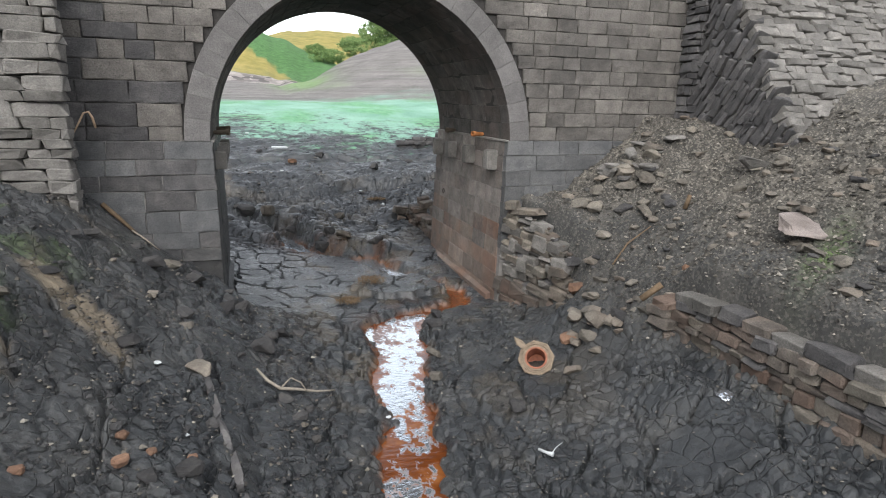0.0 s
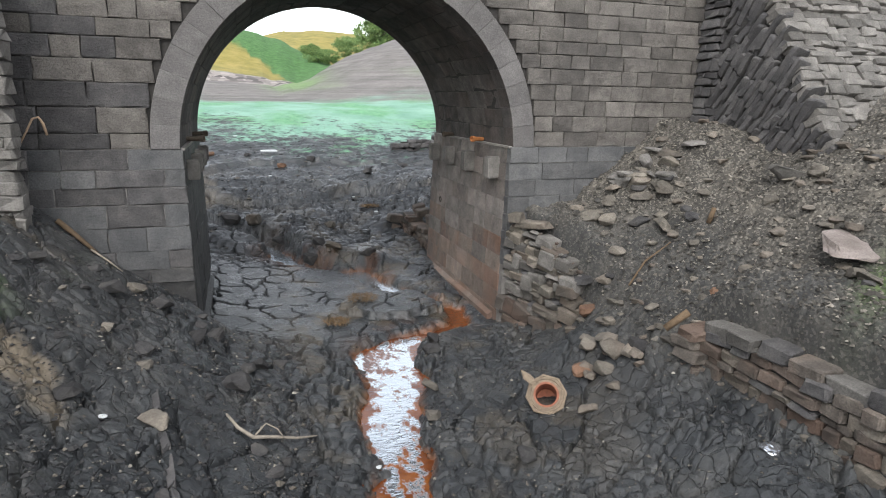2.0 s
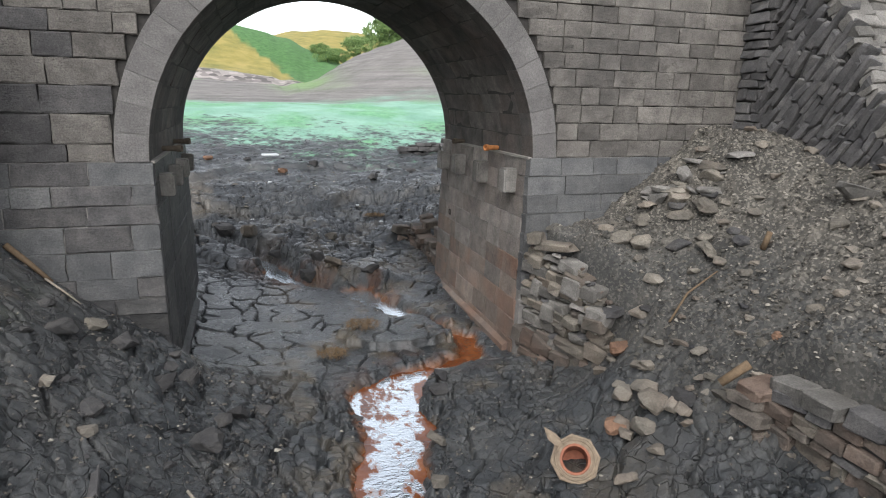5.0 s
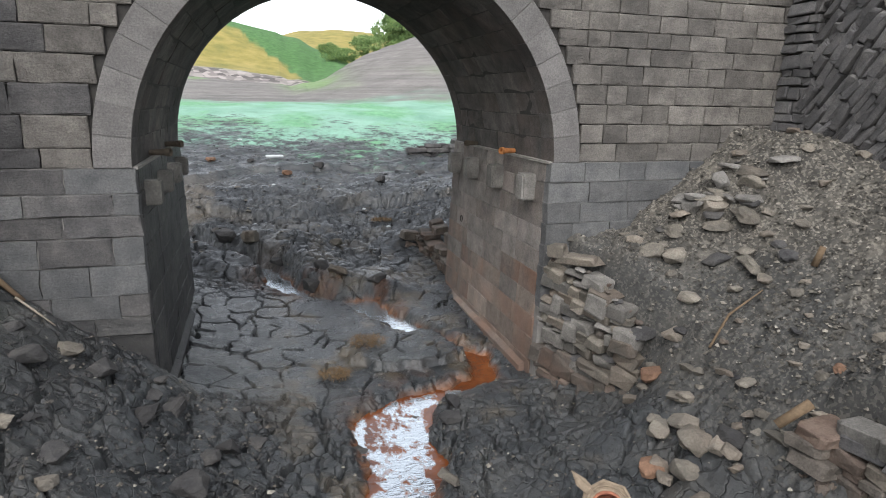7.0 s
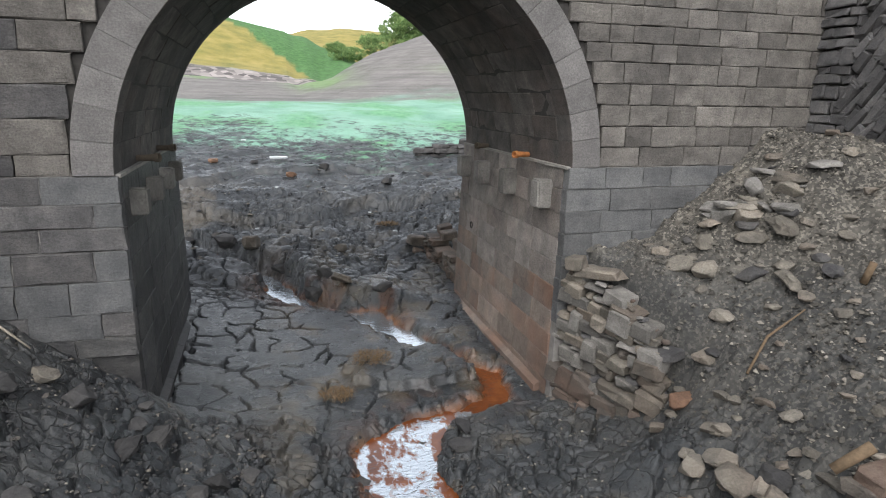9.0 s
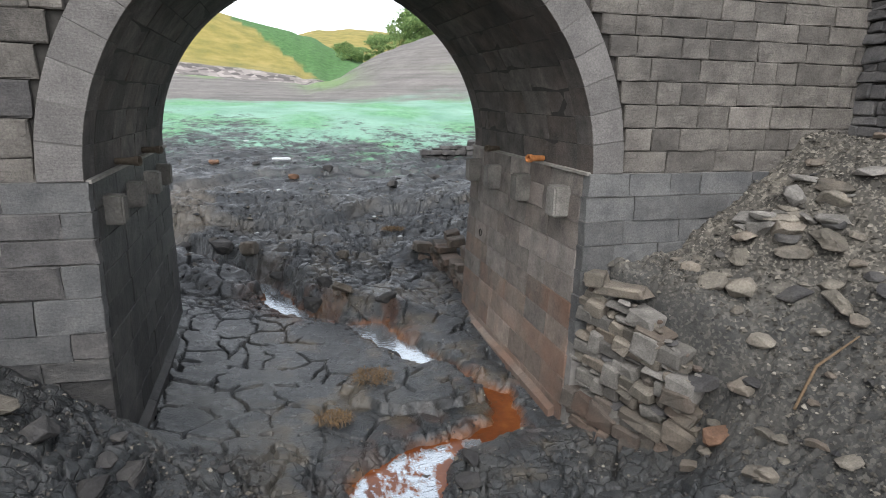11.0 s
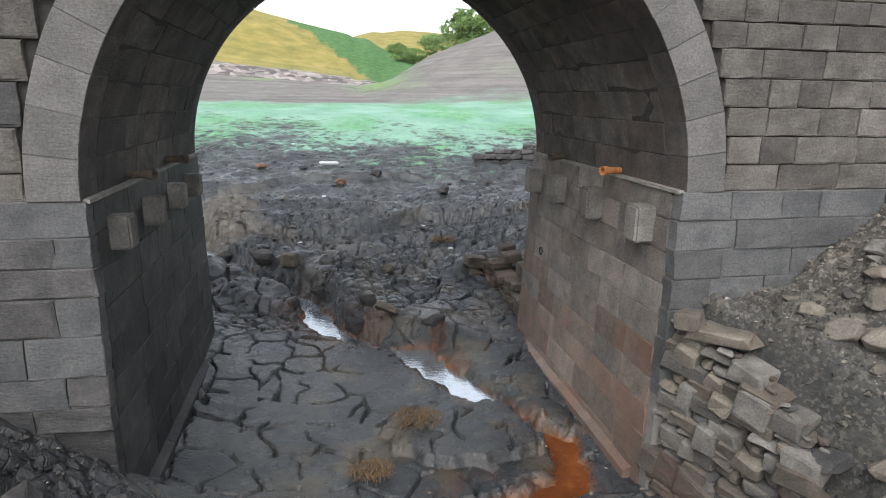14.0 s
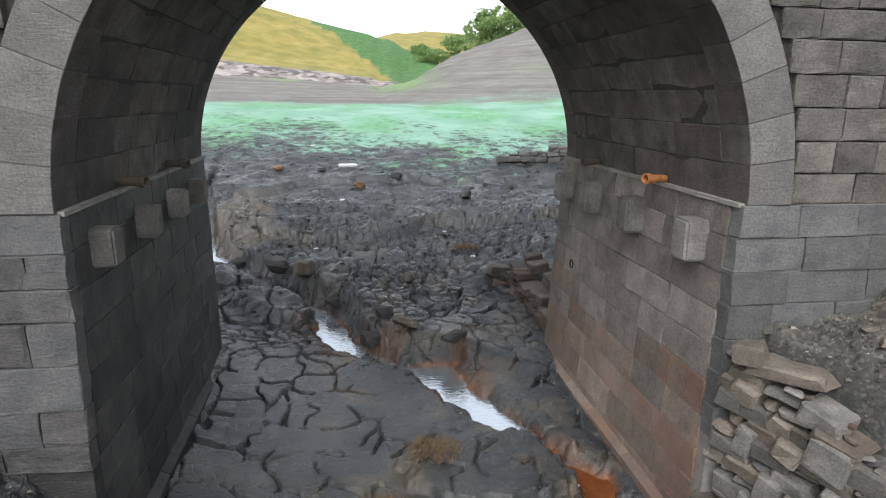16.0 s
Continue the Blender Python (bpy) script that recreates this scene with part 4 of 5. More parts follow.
for dx, dy, dz, w, h in ((0.0, 0.1, 1.36, 0.42, 0.13), (0.03, 0.16, 1.22, 0.44, 0.12), (0.0, 0.08, 1.08, 0.4, 0.14), (0.05, 0.06, 0.9, 0.5, 0.18)):
    set_stone(RUSTY, low_wall, Vector((3.42 + dx, -4.32 + dy, dz)), X, Y, Z, w, 0.34, h, pick.uniform(-0.12, 0.12))

# rough walling that holds the spoil against the pier
rubble = tagged(new("rubble_wall"), "tumbling dry-stone retaining wall against the bridge pier", "wall")
rv, rf = [], []
for q in range(9):
    g = q / 8
    a, b = Vector((2.82, -0.1, 0)), Vector((3.42, -1.4, 0))
    p = a.lerp(b, g)
    rv += [(p.x, p.y, -0.2), (p.x - 0.02, p.y, 1.85 - 0.6 * g), (p.x + 0.4, p.y + 0.15, 1.8 - 0.6 * g)]
for q in range(8):
    k = 3 * q
    rf += [(k, k + 3, k + 4, k + 1), (k + 1, k + 4, k + 5, k + 2)]
rubble_core = solid("wall_core", rv, rf, earth, rubble)
line = (Vector((3.2, -1.5, 0)) - Vector((2.56, -0.1, 0))).normalized()
inward = Vector((-line.y, line.x, 0))
RUBBLE = [boulder("stone", m, 480 + k, 0.75, 16) for k, m in enumerate((rock_stone, dry_stone, rock_stone, brown_stone, dry_stone, dark_stone))]


def rubble_face(parent, start, end, top, tilt):
    """Stones of mixed size wedged together, their beds dipping along the wall."""
    a, run = Vector(start), (Vector(end) - Vector(start)).length
    bed, rise = (line * math.cos(tilt) - Z * math.sin(tilt)), (line * math.sin(tilt) + Z * math.cos(tilt))
    v = -0.6
    while v < 3.4:
        h = pick.uniform(0.09, 0.15)
        u = -1.2 + pick.uniform(0, 0.2)
        while u < run + 0.6:
            w = pick.uniform(0.13, 0.36)
            p = a + bed * (u + w / 2) + rise * (v + h / 2)
            along = (p - a).dot(line)
            if -0.02 < along < run and -0.15 < p.z < top(along / run):
                big = pick.random() < 0.16
                hh = h * (1.75 if big else pick.uniform(0.95, 1.2))
                proud = pick.uniform(-0.03, 0.04) + 0.04 * p.z - (0.02 if big else 0)
                low = p.z < 0.55 and pick.random() < 0.7
                stone = RUSTY if low else RUBBLE if pick.random() < 0.4 else SANDY[:4] + PALE[:4]
                set_stone(stone, parent, p + inward * (0.17 + proud), bed, inward, rise, w * 1.14, 0.4, hh * 1.15, pick.uniform(-0.1, 0.1))
            u += w
        v += h


rubble_face(rubble_core, (2.57, -0.14, 0), (3.24, -1.55, 0), lambda q: 2.0 - 0.72 * q * q, 0.17)
for k in range(26):
    g = pick.random()
    p = Vector((2.6, -0.16, 0)).lerp(Vector((3.3, -1.5, 0)), g)
    size = pick.uniform(0.05, 0.13)
    set_stone(RUBBLE, rubble, p + inward * pick.uniform(0.02, 0.2) + Z * (2.0 - 0.72 * g * g + pick.uniform(-0.03, 0.04)), line, inward, Z, size * 1.5, size, size * 0.7, pick.uniform(-0.4, 0.4))
for p, s in (((2.95, -0.5, 2.02), (0.62, 0.3, 0.13)), ((2.72, -0.32, 2.12), (0.24, 0.22, 0.16)), ((3.28, -1.1, 1.45), (0.36, 0.3, 0.08)), ((3.32, -1.2, 1.34), (0.3, 0.28, 0.07)),
             ((3.25, -1.35, 1.05), (0.36, 0.34, 0.18)), ((3.22, -1.45, 0.62), (0.3, 0.3, 0.2)), ((3.3, -1.3, 1.22), (0.34, 0.24, 0.08))):
    set_stone(SANDY, rubble, Vector(p), (line + Vector((0.3, 0.2, -0.12))).normalized(), inward, Z, *s, pick.uniform(-0.2, 0.2))

# the stump of walling past the arch, and an old field wall on the far mud
stump = tagged(new("wall_stump"), "broken stump of orange-stained walling at the far pier", "wall")
sv, sf = box_verts(2.75, 3.3, 4.55, 7.0, -0.2, 0.55)
stump_core = solid("wall_core", sv, sf, earth, stump)
dry_wall(stump_core, RUSTY, (2.52, 7.2, 0), (2.66, 4.5, 0), 0.2, lambda q: 0.95 - 0.35 * q, 0.18, 0.45, 0.12, 0.22, 0.4, 0.06, 0.12, 0.05, X)
for dx, dy, dz, s in ((2.38, 7.25, 0.72, 0.42), (2.4, 7.2, 0.45, 0.3), (2.95, 6.4, 1.0, 0.4), (3.1, 5.7, 0.95, 0.45), (3.0, 6.9, 1.05, 0.36)):
    set_stone(RUSTY, stump, Vector((dx, dy, dz)), X, Y, Z, s, s * 0.8, s * 0.55, pick.uniform(-0.3, 0.3))
field = tagged(new("field_wall"), "half-buried dry-stone field wall in green-filmed mud", "wall")
fv, ff = box_verts(4.9, 7.4, 16.2, 16.5, 1.2, 2.3)
field_core = solid("wall_core", fv, ff, earth, field)
dry_wall(field_core, DARK, (4.5, 16.05, 0), (7.6, 16.05, 0), 1.5, lambda q: 2.25 + 0.45 * q, 0.25, 0.55, 0.14, 0.24, 0.4, 0.05, 0.06, 0.0, Y)


# ---- loose stones ----
ROCKS = {"pale": [boulder("rock", rock_stone, 400 + k, 0.55) for k in range(7)], "mud": [boulder("rock", muddy_stone, 420 + k, 0.45) for k in range(6)],
         "rust": [boulder("rock", orange_stone, 440 + k, 0.3, 34) for k in range(4)], "slab": [boulder("rock", dry_stone, 460 + k, 0.8, 14) for k in range(3)], "big": [boulder("rock", slab_stone, 470, 0.9, 14)]}
WORDS = {"pale": "angular grey-brown sandstone rock lying on the spoil", "mud": "dark mud-coated rock sunk in cracked mud",
         "rust": "rounded orange-brown cobble on the dried mud", "slab": "pale flat piece of sandstone on the spoil", "big": "large pinkish flat slab of sandstone on the bank"}


def rock(kind, x, y, sx, sy, sz, turn=0.0, sink=0.3, group="loose rocks", tilt=0.0):
    ob = new("rock", pick.choice(ROCKS[kind]))
    h = height_at(x, y)
    ob.matrix_basis = pose(x, y, h + sz * (0.5 - sink), tilt, 0, turn) @ Matrix.Diagonal((sx, sy, sz, 1))
    return tagged(ob, WORDS[kind], "rock", group)


rock("big", 5.1, -4.7, 1.35, 0.8, 0.17, 20, 0.05, tilt=16)
for x, y, s, kind in ((-2.83, -3.98, 0.3, "pale"), (2.14, -3.9, 0.32, "pale"), (-2.6, -1.35, 0.36, "mud"), (-2.1, -2.3, 0.42, "mud"), (3.3, -1.95, 0.34, "rust"),
                      (3.42, -1.75, 0.2, "pale"), (3.62, -1.84, 0.34, "pale"), (3.9, -1.7, 0.34, "pale"), (2.85, -3.3, 0.42, "pale"), (2.6, -3.5, 0.3, "pale"),
                      (2.95, -3.0, 0.34, "pale"), (2.45, -3.2, 0.3, "rust"), (2.7, -2.9, 0.32, "pale"), (3.1, -3.5, 0.3, "mud"), (4.2, -0.9, 0.34, "pale"),
                      (4.5, -0.8, 0.36, "slab"), (4.75, -1.0, 0.42, "pale"), (5.0, -0.75, 0.4, "slab"), (5.2, -1.1, 0.36, "pale"), (4.9, -1.4, 0.45, "pale"),
                      (4.0, -1.2, 0.42, "pale"), (4.35, -1.6, 0.36, "mud"), (4.6, -1.9, 0.4, "pale"), (3.75, -1.05, 0.3, "pale"), (5.9, -2.9, 0.5, "slab"),
                      (6.1, -3.3, 0.3, "pale"), (4.0, -3.8, 0.16, "rust"), (-3.05, -1.0, 0.4, "mud"), (-3.4, -0.8, 0.34, "pale"), (-3.6, -1.4, 0.36, "mud"),
                      (-2.4, -0.9, 0.3, "mud"), (-1.8, -1.4, 0.3, "mud"), (0.35, -3.05, 0.24, "pale"), (0.55, -2.2, 0.3, "pale"), (-0.55, -4.3, 0.26, "pale"),
                      (0.95, -1.0, 0.28, "mud"), (1.1, -0.6, 0.3, "mud"), (-0.3, -1.1, 0.26, "mud"), (0.6, -0.45, 0.26, "mud"), (-3.31, -5.87, 0.12, "rust"),
                      (-3.08, -5.98, 0.12, "rust"), (-3.27, -6.2, 0.15, "rust"), (-2.78, -5.9, 0.1, "rust"), (-3.82, -6.7, 0.14, "rust"), (1.05, -4.35, 0.3, "mud"),
                      (-0.35, 5.0, 0.5, "mud"), (0.2, 4.9, 0.42, "pale"), (-0.1, 5.3, 0.4, "mud"), (-1.0, 6.6, 0.4, "mud"), (-2.2, 8.1, 0.7, "mud"),
                      (-2.8, 8.5, 0.6, "mud"), (-3.3, 9.3, 0.7, "mud"), (-1.6, 7.6, 0.55, "pale"), (1.0, 4.4, 0.4, "mud"), (0.5, 7.5, 0.36, "pale"),
                      (-0.4, 13.8, 0.34, "rust"), (0.8, 14.6, 0.4, "mud"), (-3.0, 15.8, 0.36, "rust"), (-1.6, 15.5, 0.3, "mud"), (2.6, 12.4, 0.5, "mud"), (4.2, 13.4, 0.4, "mud")):
    rock(kind, x, y, s * pick.uniform(0.9, 1.25), s * pick.uniform(0.75, 1.0), s * pick.uniform(0.5, 0.75), pick.uniform(0, 360), pick.uniform(0.2, 0.4), tilt=pick.uniform(-14, 14))
for k in range(12):
    s = pick.uniform(0.14, 0.26)
    rock("pale", pick.gauss(2.8, 0.2), pick.gauss(-3.25, 0.25), s * 1.2, s, s * 0.6, pick.uniform(0, 360), 0.25, "stones on the spoil", pick.uniform(-25, 25))
for k in range(16):
    s = pick.uniform(0.16, 0.36)
    rock("slab" if k % 3 else "pale", pick.gauss(4.9, 0.35), pick.gauss(-0.85, 0.25), s * 1.5, s, s * 0.4, pick.uniform(0, 360), 0.25, "stones on the spoil", pick.uniform(-30, 30))
for k in range(150):
    x, y = pick.uniform(3.0, 6.6), pick.uniform(-6.5, -0.4)
    if 3.0 < x < 4.0 and y < -4.0 or x < 3.5 and y > -1.7:
        continue
    s = pick.uniform(0.1, 0.26)
    rock("pale" if pick.random() < 0.8 else "mud", x, y, s * 1.3, s, s * pick.uniform(0.4, 0.7), pick.uniform(0, 360), 0.35, "stones on the spoil", pick.uniform(-20, 20))
for k in range(34):
    x, y = pick.uniform(-4.5, -1.4), pick.uniform(-6.5, -0.2)
    s = pick.uniform(0.1, 0.3)
    rock("mud" if pick.random() < 0.9 else "pale", x, y, s * 1.2, s, s * pick.uniform(0.4, 0.7), pick.uniform(0, 360), 0.4, "stones on the mud bank", pick.uniform(-20, 20))


def gravel(name, label, material, count, area, size, seed, where=None, flat=1.0):
    """Many small stones as one sheet of loose pieces."""
    r = np.random.default_rng(seed)
    x, y = r.uniform(area[0], area[1], count), r.uniform(area[2], area[3], count)
    if where is not None:
        ok = where(x, y, r)
        x, y = x[ok], y[ok]
    z = ground_height(x, y)[0]
    s = size * r.lognormal(0, 0.45, len(x))
    base = np.array([(1, 0, 0), (0.2, 0.9, 0.1), (-0.9, 0.15, 0), (-0.1, -1, 0.05), (0.05, 0.1, 0.62), (0.5, -0.4, 0.45)]) * (1, 1, flat)
    turn = r.uniform(0, 2 * np.pi, len(x))
    c, q = np.cos(turn), np.sin(turn)
    v = base[None] * r.uniform(0.65, 1.2, (len(x), 6, 3))
    v = np.stack([v[..., 0] * c[:, None] - v[..., 1] * q[:, None] * 0.75, v[..., 0] * q[:, None] + v[..., 1] * c[:, None] * 0.75, v[..., 2]], -1) * s[:, None, None]
    v += np.stack([x, y, z - 0.15 * s], -1)[:, None]
    f = np.array([(0, 1, 4), (1, 2, 4), (2, 3, 4), (3, 0, 5), (0, 4, 5), (3, 5, 4)])
    faces = (np.arange(len(x))[:, None, None] * 6 + f[None]).reshape(-1, 3)
    me = bpy.data.meshes.new(name)
    me.from_pydata(v.reshape(-1, 3).tolist(), [], faces.tolist())
    me.materials.append(material)
    return tagged(new(name, me), label, "gravel", kind="stuff")


def chip_material(name, *stops):
    n = Nodes(name, 0.92)
    col = n.ramp(n.island(), *stops)
    return n.done(n.mix(1.0, col, n.ramp(n.noise(40, 3, 0.6), (0.3, 0.7), (0.7, 1.2)), "MULTIPLY"))


spoil_chips = chip_material("spoil_chips", (0.0, (0.035, 0.032, 0.028)), (0.55, (0.07, 0.064, 0.054)), (0.85, (0.14, 0.126, 0.105)), (1.0, (0.28, 0.255, 0.215)))
mud_chips = chip_material("mud_chips", (0.0, (0.02, 0.02, 0.022)), (0.75, (0.055, 0.053, 0.052)), (0.93, (0.12, 0.105, 0.085)), (1.0, (0.3, 0.28, 0.24)))
gravel("spoil_gravel", "grey-brown stone chips strewn over the spoil heap", spoil_chips, 21000, (2.5, 7.6, -7.5, 0.0), 0.022, 1, lambda x, y, r: (large_form(x, y) > 0.7 + r.uniform(0, 1.2, len(x))) & ~((x < 3.6) & (y < -4.2)))
gravel("bank_gravel", "dark clods and chips on the mud bank", mud_chips, 9000, (-5.2, -1.2, -7.5, 0.0), 0.017, 2)
gravel("bed_clods", "small dark clods of mud along the stream", mud_chips, 9000, (-2.5, 3.4, -6.5, 6.5), 0.022, 3, lambda x, y, r: (stream_edge(x, y) < 0.1 + 0.5 * r.random(len(x)) ** 2) & (stream_edge(x, y) > -0.03))
gravel("far_clods", "dark clods and stones on the far mud flat", mud_chips, 5000, (-7, 9, 5.0, 18.5), 0.05, 4, None, 0.5)
gravel("mud_crumbs", "small crumbs of dried mud between the plates", mud_chips, 7000, (0.2, 3.6, -7.5, -0.4), 0.014, 5, lambda x, y, r: stream_edge(x, y) > 0.05)


# ---- small things ----
def tube(name, points, radii, material, parent=None, sides=8, closed_ends=True):
    """A bent rod through the points."""
    verts, faces = [], []
    pts = [Vector(p) for p in points]
    for k, p in enumerate(pts):
        t = (pts[min(k + 1, len(pts) - 1)] - pts[max(k - 1, 0)]).normalized()
        side = t.cross(Vector((0.13, 0.31, 0.94))).normalized()
        up = side.cross(t)
        for q in range(sides):
            a = 2 * math.pi * q / sides
            verts.append(p + (side * math.cos(a) + up * math.sin(a)) * radii[k])
    for k in range(len(pts) - 1):
        for q in range(sides):
            q2 = (q + 1) % sides
            faces.append((k * sides + q, k * sides + q2, (k + 1) * sides + q2, (k + 1) * sides + q))
    if closed_ends:
        faces += [tuple(range(sides))[::-1], tuple((len(pts) - 1) * sides + q for q in range(sides))]
    me = raw_mesh(name, verts, faces, material, True)
    ob = new(name, me)
    if parent:
        ob.parent = parent
    return ob


def lathe(name, profile, material, sides=32, square=None):
    """A turned form round z from (radius, height) pairs; square(k, a) scales the radius of a ring at an angle."""
    verts, faces = [], []
    for k, (r, z) in enumerate(profile):
        for q in range(sides):
            a = 2 * math.pi * q / sides
            f = square(k, a) if square else 1.0
            verts.append((r * f * math.cos(a), r * f * math.sin(a), z))
    for k in range(len(profile) - 1):
        for q in range(sides):
            q2 = (q + 1) % sides
            faces.append((k * sides + q, k * sides + q2, (k + 1) * sides + q2, (k + 1) * sides + q))
    return raw_mesh(name, verts, faces, material)


clay = plain("fired_clay", (0.2, 0.155, 0.11), 0.85, vary=0.3, scale=14)
red_clay = plain("red_clay", (0.26, 0.1, 0.06), 0.8, vary=0.25)
orange_clay = plain("orange_clay", (0.42, 0.17, 0.06), 0.8)
brown_clay = plain("brown_clay", (0.1, 0.08, 0.06), 0.85)
bleached = plain("bleached_wood", (0.24, 0.21, 0.17), 0.9, scale=30)
brown_wood = plain("sodden_wood", (0.13, 0.09, 0.055), 0.9, scale=24)
rusty_iron = plain("rusted_iron", (0.34, 0.24, 0.16), 0.85)
white_plastic = plain("white_plastic", (0.5, 0.52, 0.52), 0.4, vary=0.08)
foil_metal = plain("crumpled_foil", (0.6, 0.62, 0.65), 0.25, 0.9, 0.15)
straw = plain("dead_straw", (0.13, 0.085, 0.045), 0.95, vary=0.4, scale=30)

# an old clay pipe collar lying tipped towards the stream
collar = tagged(new("pipe_collar"), "broken octagonal clay pipe collar with a round bore, lying in mud", "pipe")
collar.matrix_basis = Matrix.Translation((1.72, -3.55, 0.42)) @ Vector((-0.42, -0.72, 0.62)).to_track_quat("Z", "Y").to_matrix().to_4x4() @ pose(0, 0, 0, 0, 0, 12)


def octagon(limit):
    def f(k, a):
        if k > limit:
            return 1.0
        step = math.pi / 4
        return 1.0 / math.cos((a % step) - step / 2) * 0.95
    return f


ribs = [(0.24, -0.2), (0.265, -0.03), (0.265, 0.0), (0.25, 0.012), (0.238, 0.012), (0.234, 0.0), (0.222, 0.0), (0.218, 0.014), (0.205, 0.014), (0.2, 0.002), (0.188, 0.002), (0.184, 0.016), (0.165, 0.016)]
part("flange", lathe("flange", ribs, clay, 48, octagon(4)), collar, None, "buff ribbed clay flange")
part("bore", lathe("bore", [(0.166, 0.014), (0.16, 0.024), (0.14, 0.022), (0.132, 0.0), (0.128, -0.3), (0.001, -0.3)], red_clay, 48), collar, None, "reddish inner bore")
shard = boulder("shard", clay, 501, 0.7, 12)
part("shard", shard, collar, pose(-0.2, 0.24, -0.02, 0, 10, 130) @ Matrix.Diagonal((0.34, 0.12, 0.1, 1)), "broken pointed lip")

# weep pipes on the springing ledge, and a weep hole
for x, y, z, side, mat, word in ((2.6, 1.36, 3.39, 1, orange_clay, "orange"), (2.63, 3.2, 3.38, 1, brown_clay, "dark brown"), (-2.6, 1.2, 3.41, -1, brown_clay, "dark brown"), (-2.62, 2.75, 3.41, -1, brown_clay, "dark brown")):
    me = lathe("weep_pipe", [(0.03, -0.12), (0.038, -0.12), (0.045, 0.1), (0.056, 0.11), (0.056, 0.17), (0.042, 0.17), (0.035, 0.05), (0.002, 0.04)], mat, 20)
    ob = new("weep_pipe", me)
    ob.matrix_basis = Matrix.Translation((x, y, z)) @ Vector((-side, -0.35, 0.03)).to_track_quat("Z", "Y").to_matrix().to_4x4()
    tagged(ob, f"short {word} clay weep pipe on the springing ledge", "pipe", "weep pipes")
for y, z in ((3.66, 1.83),):
    x = jamb_x(z, 1)
    hole = part("weep_hole", lathe("weep_hole", [(0.07, 0.0), (0.062, 0.012), (0.055, 0.0), (0.05, -0.1), (0.002, -0.1)], mortar, 20), right_pier, Matrix.Translation((x - 0.012, y, z)) @ pose(0, 0, 0, 0, -90, 0), "small round drain hole")
# foot ledges of the piers, the left one in the jamb's shade-toned stone
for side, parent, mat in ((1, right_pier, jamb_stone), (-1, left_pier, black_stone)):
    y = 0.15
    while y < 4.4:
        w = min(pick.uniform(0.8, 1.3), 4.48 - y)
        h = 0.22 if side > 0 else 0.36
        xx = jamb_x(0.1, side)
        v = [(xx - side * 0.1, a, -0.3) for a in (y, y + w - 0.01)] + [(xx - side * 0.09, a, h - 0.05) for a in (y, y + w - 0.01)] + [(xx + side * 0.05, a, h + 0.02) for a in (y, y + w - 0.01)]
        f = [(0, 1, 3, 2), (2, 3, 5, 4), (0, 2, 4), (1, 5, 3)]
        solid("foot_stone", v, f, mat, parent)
        y += w

# driftwood, sticks and litter
def ground_rod(name, pts, radii, material, label, category, lift=0.03):
    ob = tube(name, [(x, y, height_at(x, y) + z + lift) for x, y, z in pts], radii, material)
    return tagged(ob, label, category)


ground_rod("branch", [(-2.2, -3.3, 0.12), (-2.08, -3.45, 0.05), (-1.93, -3.53, 0.02), (-1.7, -3.46, 0.03), (-1.45, -3.4, 0.03), (-1.2, -3.33, 0.04)], [0.014, 0.022, 0.024, 0.02, 0.016, 0.009], bleached, "bleached crooked branch lying on cracked mud", "branch")
ground_rod("twig", [(-1.9, -3.5, 0.04), (-1.78, -3.36, 0.13), (-1.66, -3.42, 0.12), (-1.58, -3.47, 0.03)], [0.012, 0.01, 0.009, 0.006], bleached, "pale forked twig lying against a branch", "twig")
ground_rod("plank", [(-4.42, -0.16, 0.04), (-4.2, -0.18, 0.04), (-3.95, -0.22, 0.03)], [0.04, 0.036, 0.024], brown_wood, "rotten brown length of timber on the bank", "timber")
ground_rod("stick", [(-4.0, -0.3, 0.03), (-3.8, -0.4, 0.03), (-3.6, -0.45, 0.02)], [0.014, 0.014, 0.008], bleached, "thin pale stick on the bank", "stick")
ground_rod("root", [(3.6, -2.5, 0.02), (4.0, -2.3, 0.05), (4.4, -2.35, 0.02)], [0.014, 0.016, 0.008], brown_wood, "thin dark root lying over the spoil", "root")
ground_rod("post_stub", [(4.9, -2.55, -0.05), (4.93, -2.6, 0.2)], [0.04, 0.036], brown_wood, "short rotten brown post stub in the spoil", "post")
ground_rod("post_stub", [(3.35, -4.1, 0.45), (3.1, -4.0, 0.42)], [0.05, 0.045], brown_wood, "broken brown timber end by the ruined wall", "timber")
hook = tube("bent_bar", [(-4.66, -0.5, 3.42), (-4.55, -0.48, 3.62), (-4.47, -0.46, 3.78), (-4.4, -0.45, 3.8), (-4.36, -0.44, 3.72), (-4.33, -0.43, 3.56)], [0.013, 0.013, 0.015, 0.016, 0.019, 0.016], rusty_iron)
tagged(hook, "bent rusty iron bar sticking out of the wing wall", "iron bar")
kerb = tagged(new("kerb"), "buried edge of a sunken stone kerb in the mud", "kerb", kind="structure")
for k in range(7):
    x, y = -2.86 + 0.105 * k, -3.6 - 0.52 * k
    set_stone(DARK, kerb, Vector((x, y, height_at(x, y) - 0.05)), Vector((0.2, -0.98, 0.0)).normalized(), Vector((0.98, 0.2, 0)).normalized(), Z, 0.54, 0.08, 0.18, pick.uniform(-0.05, 0.05))


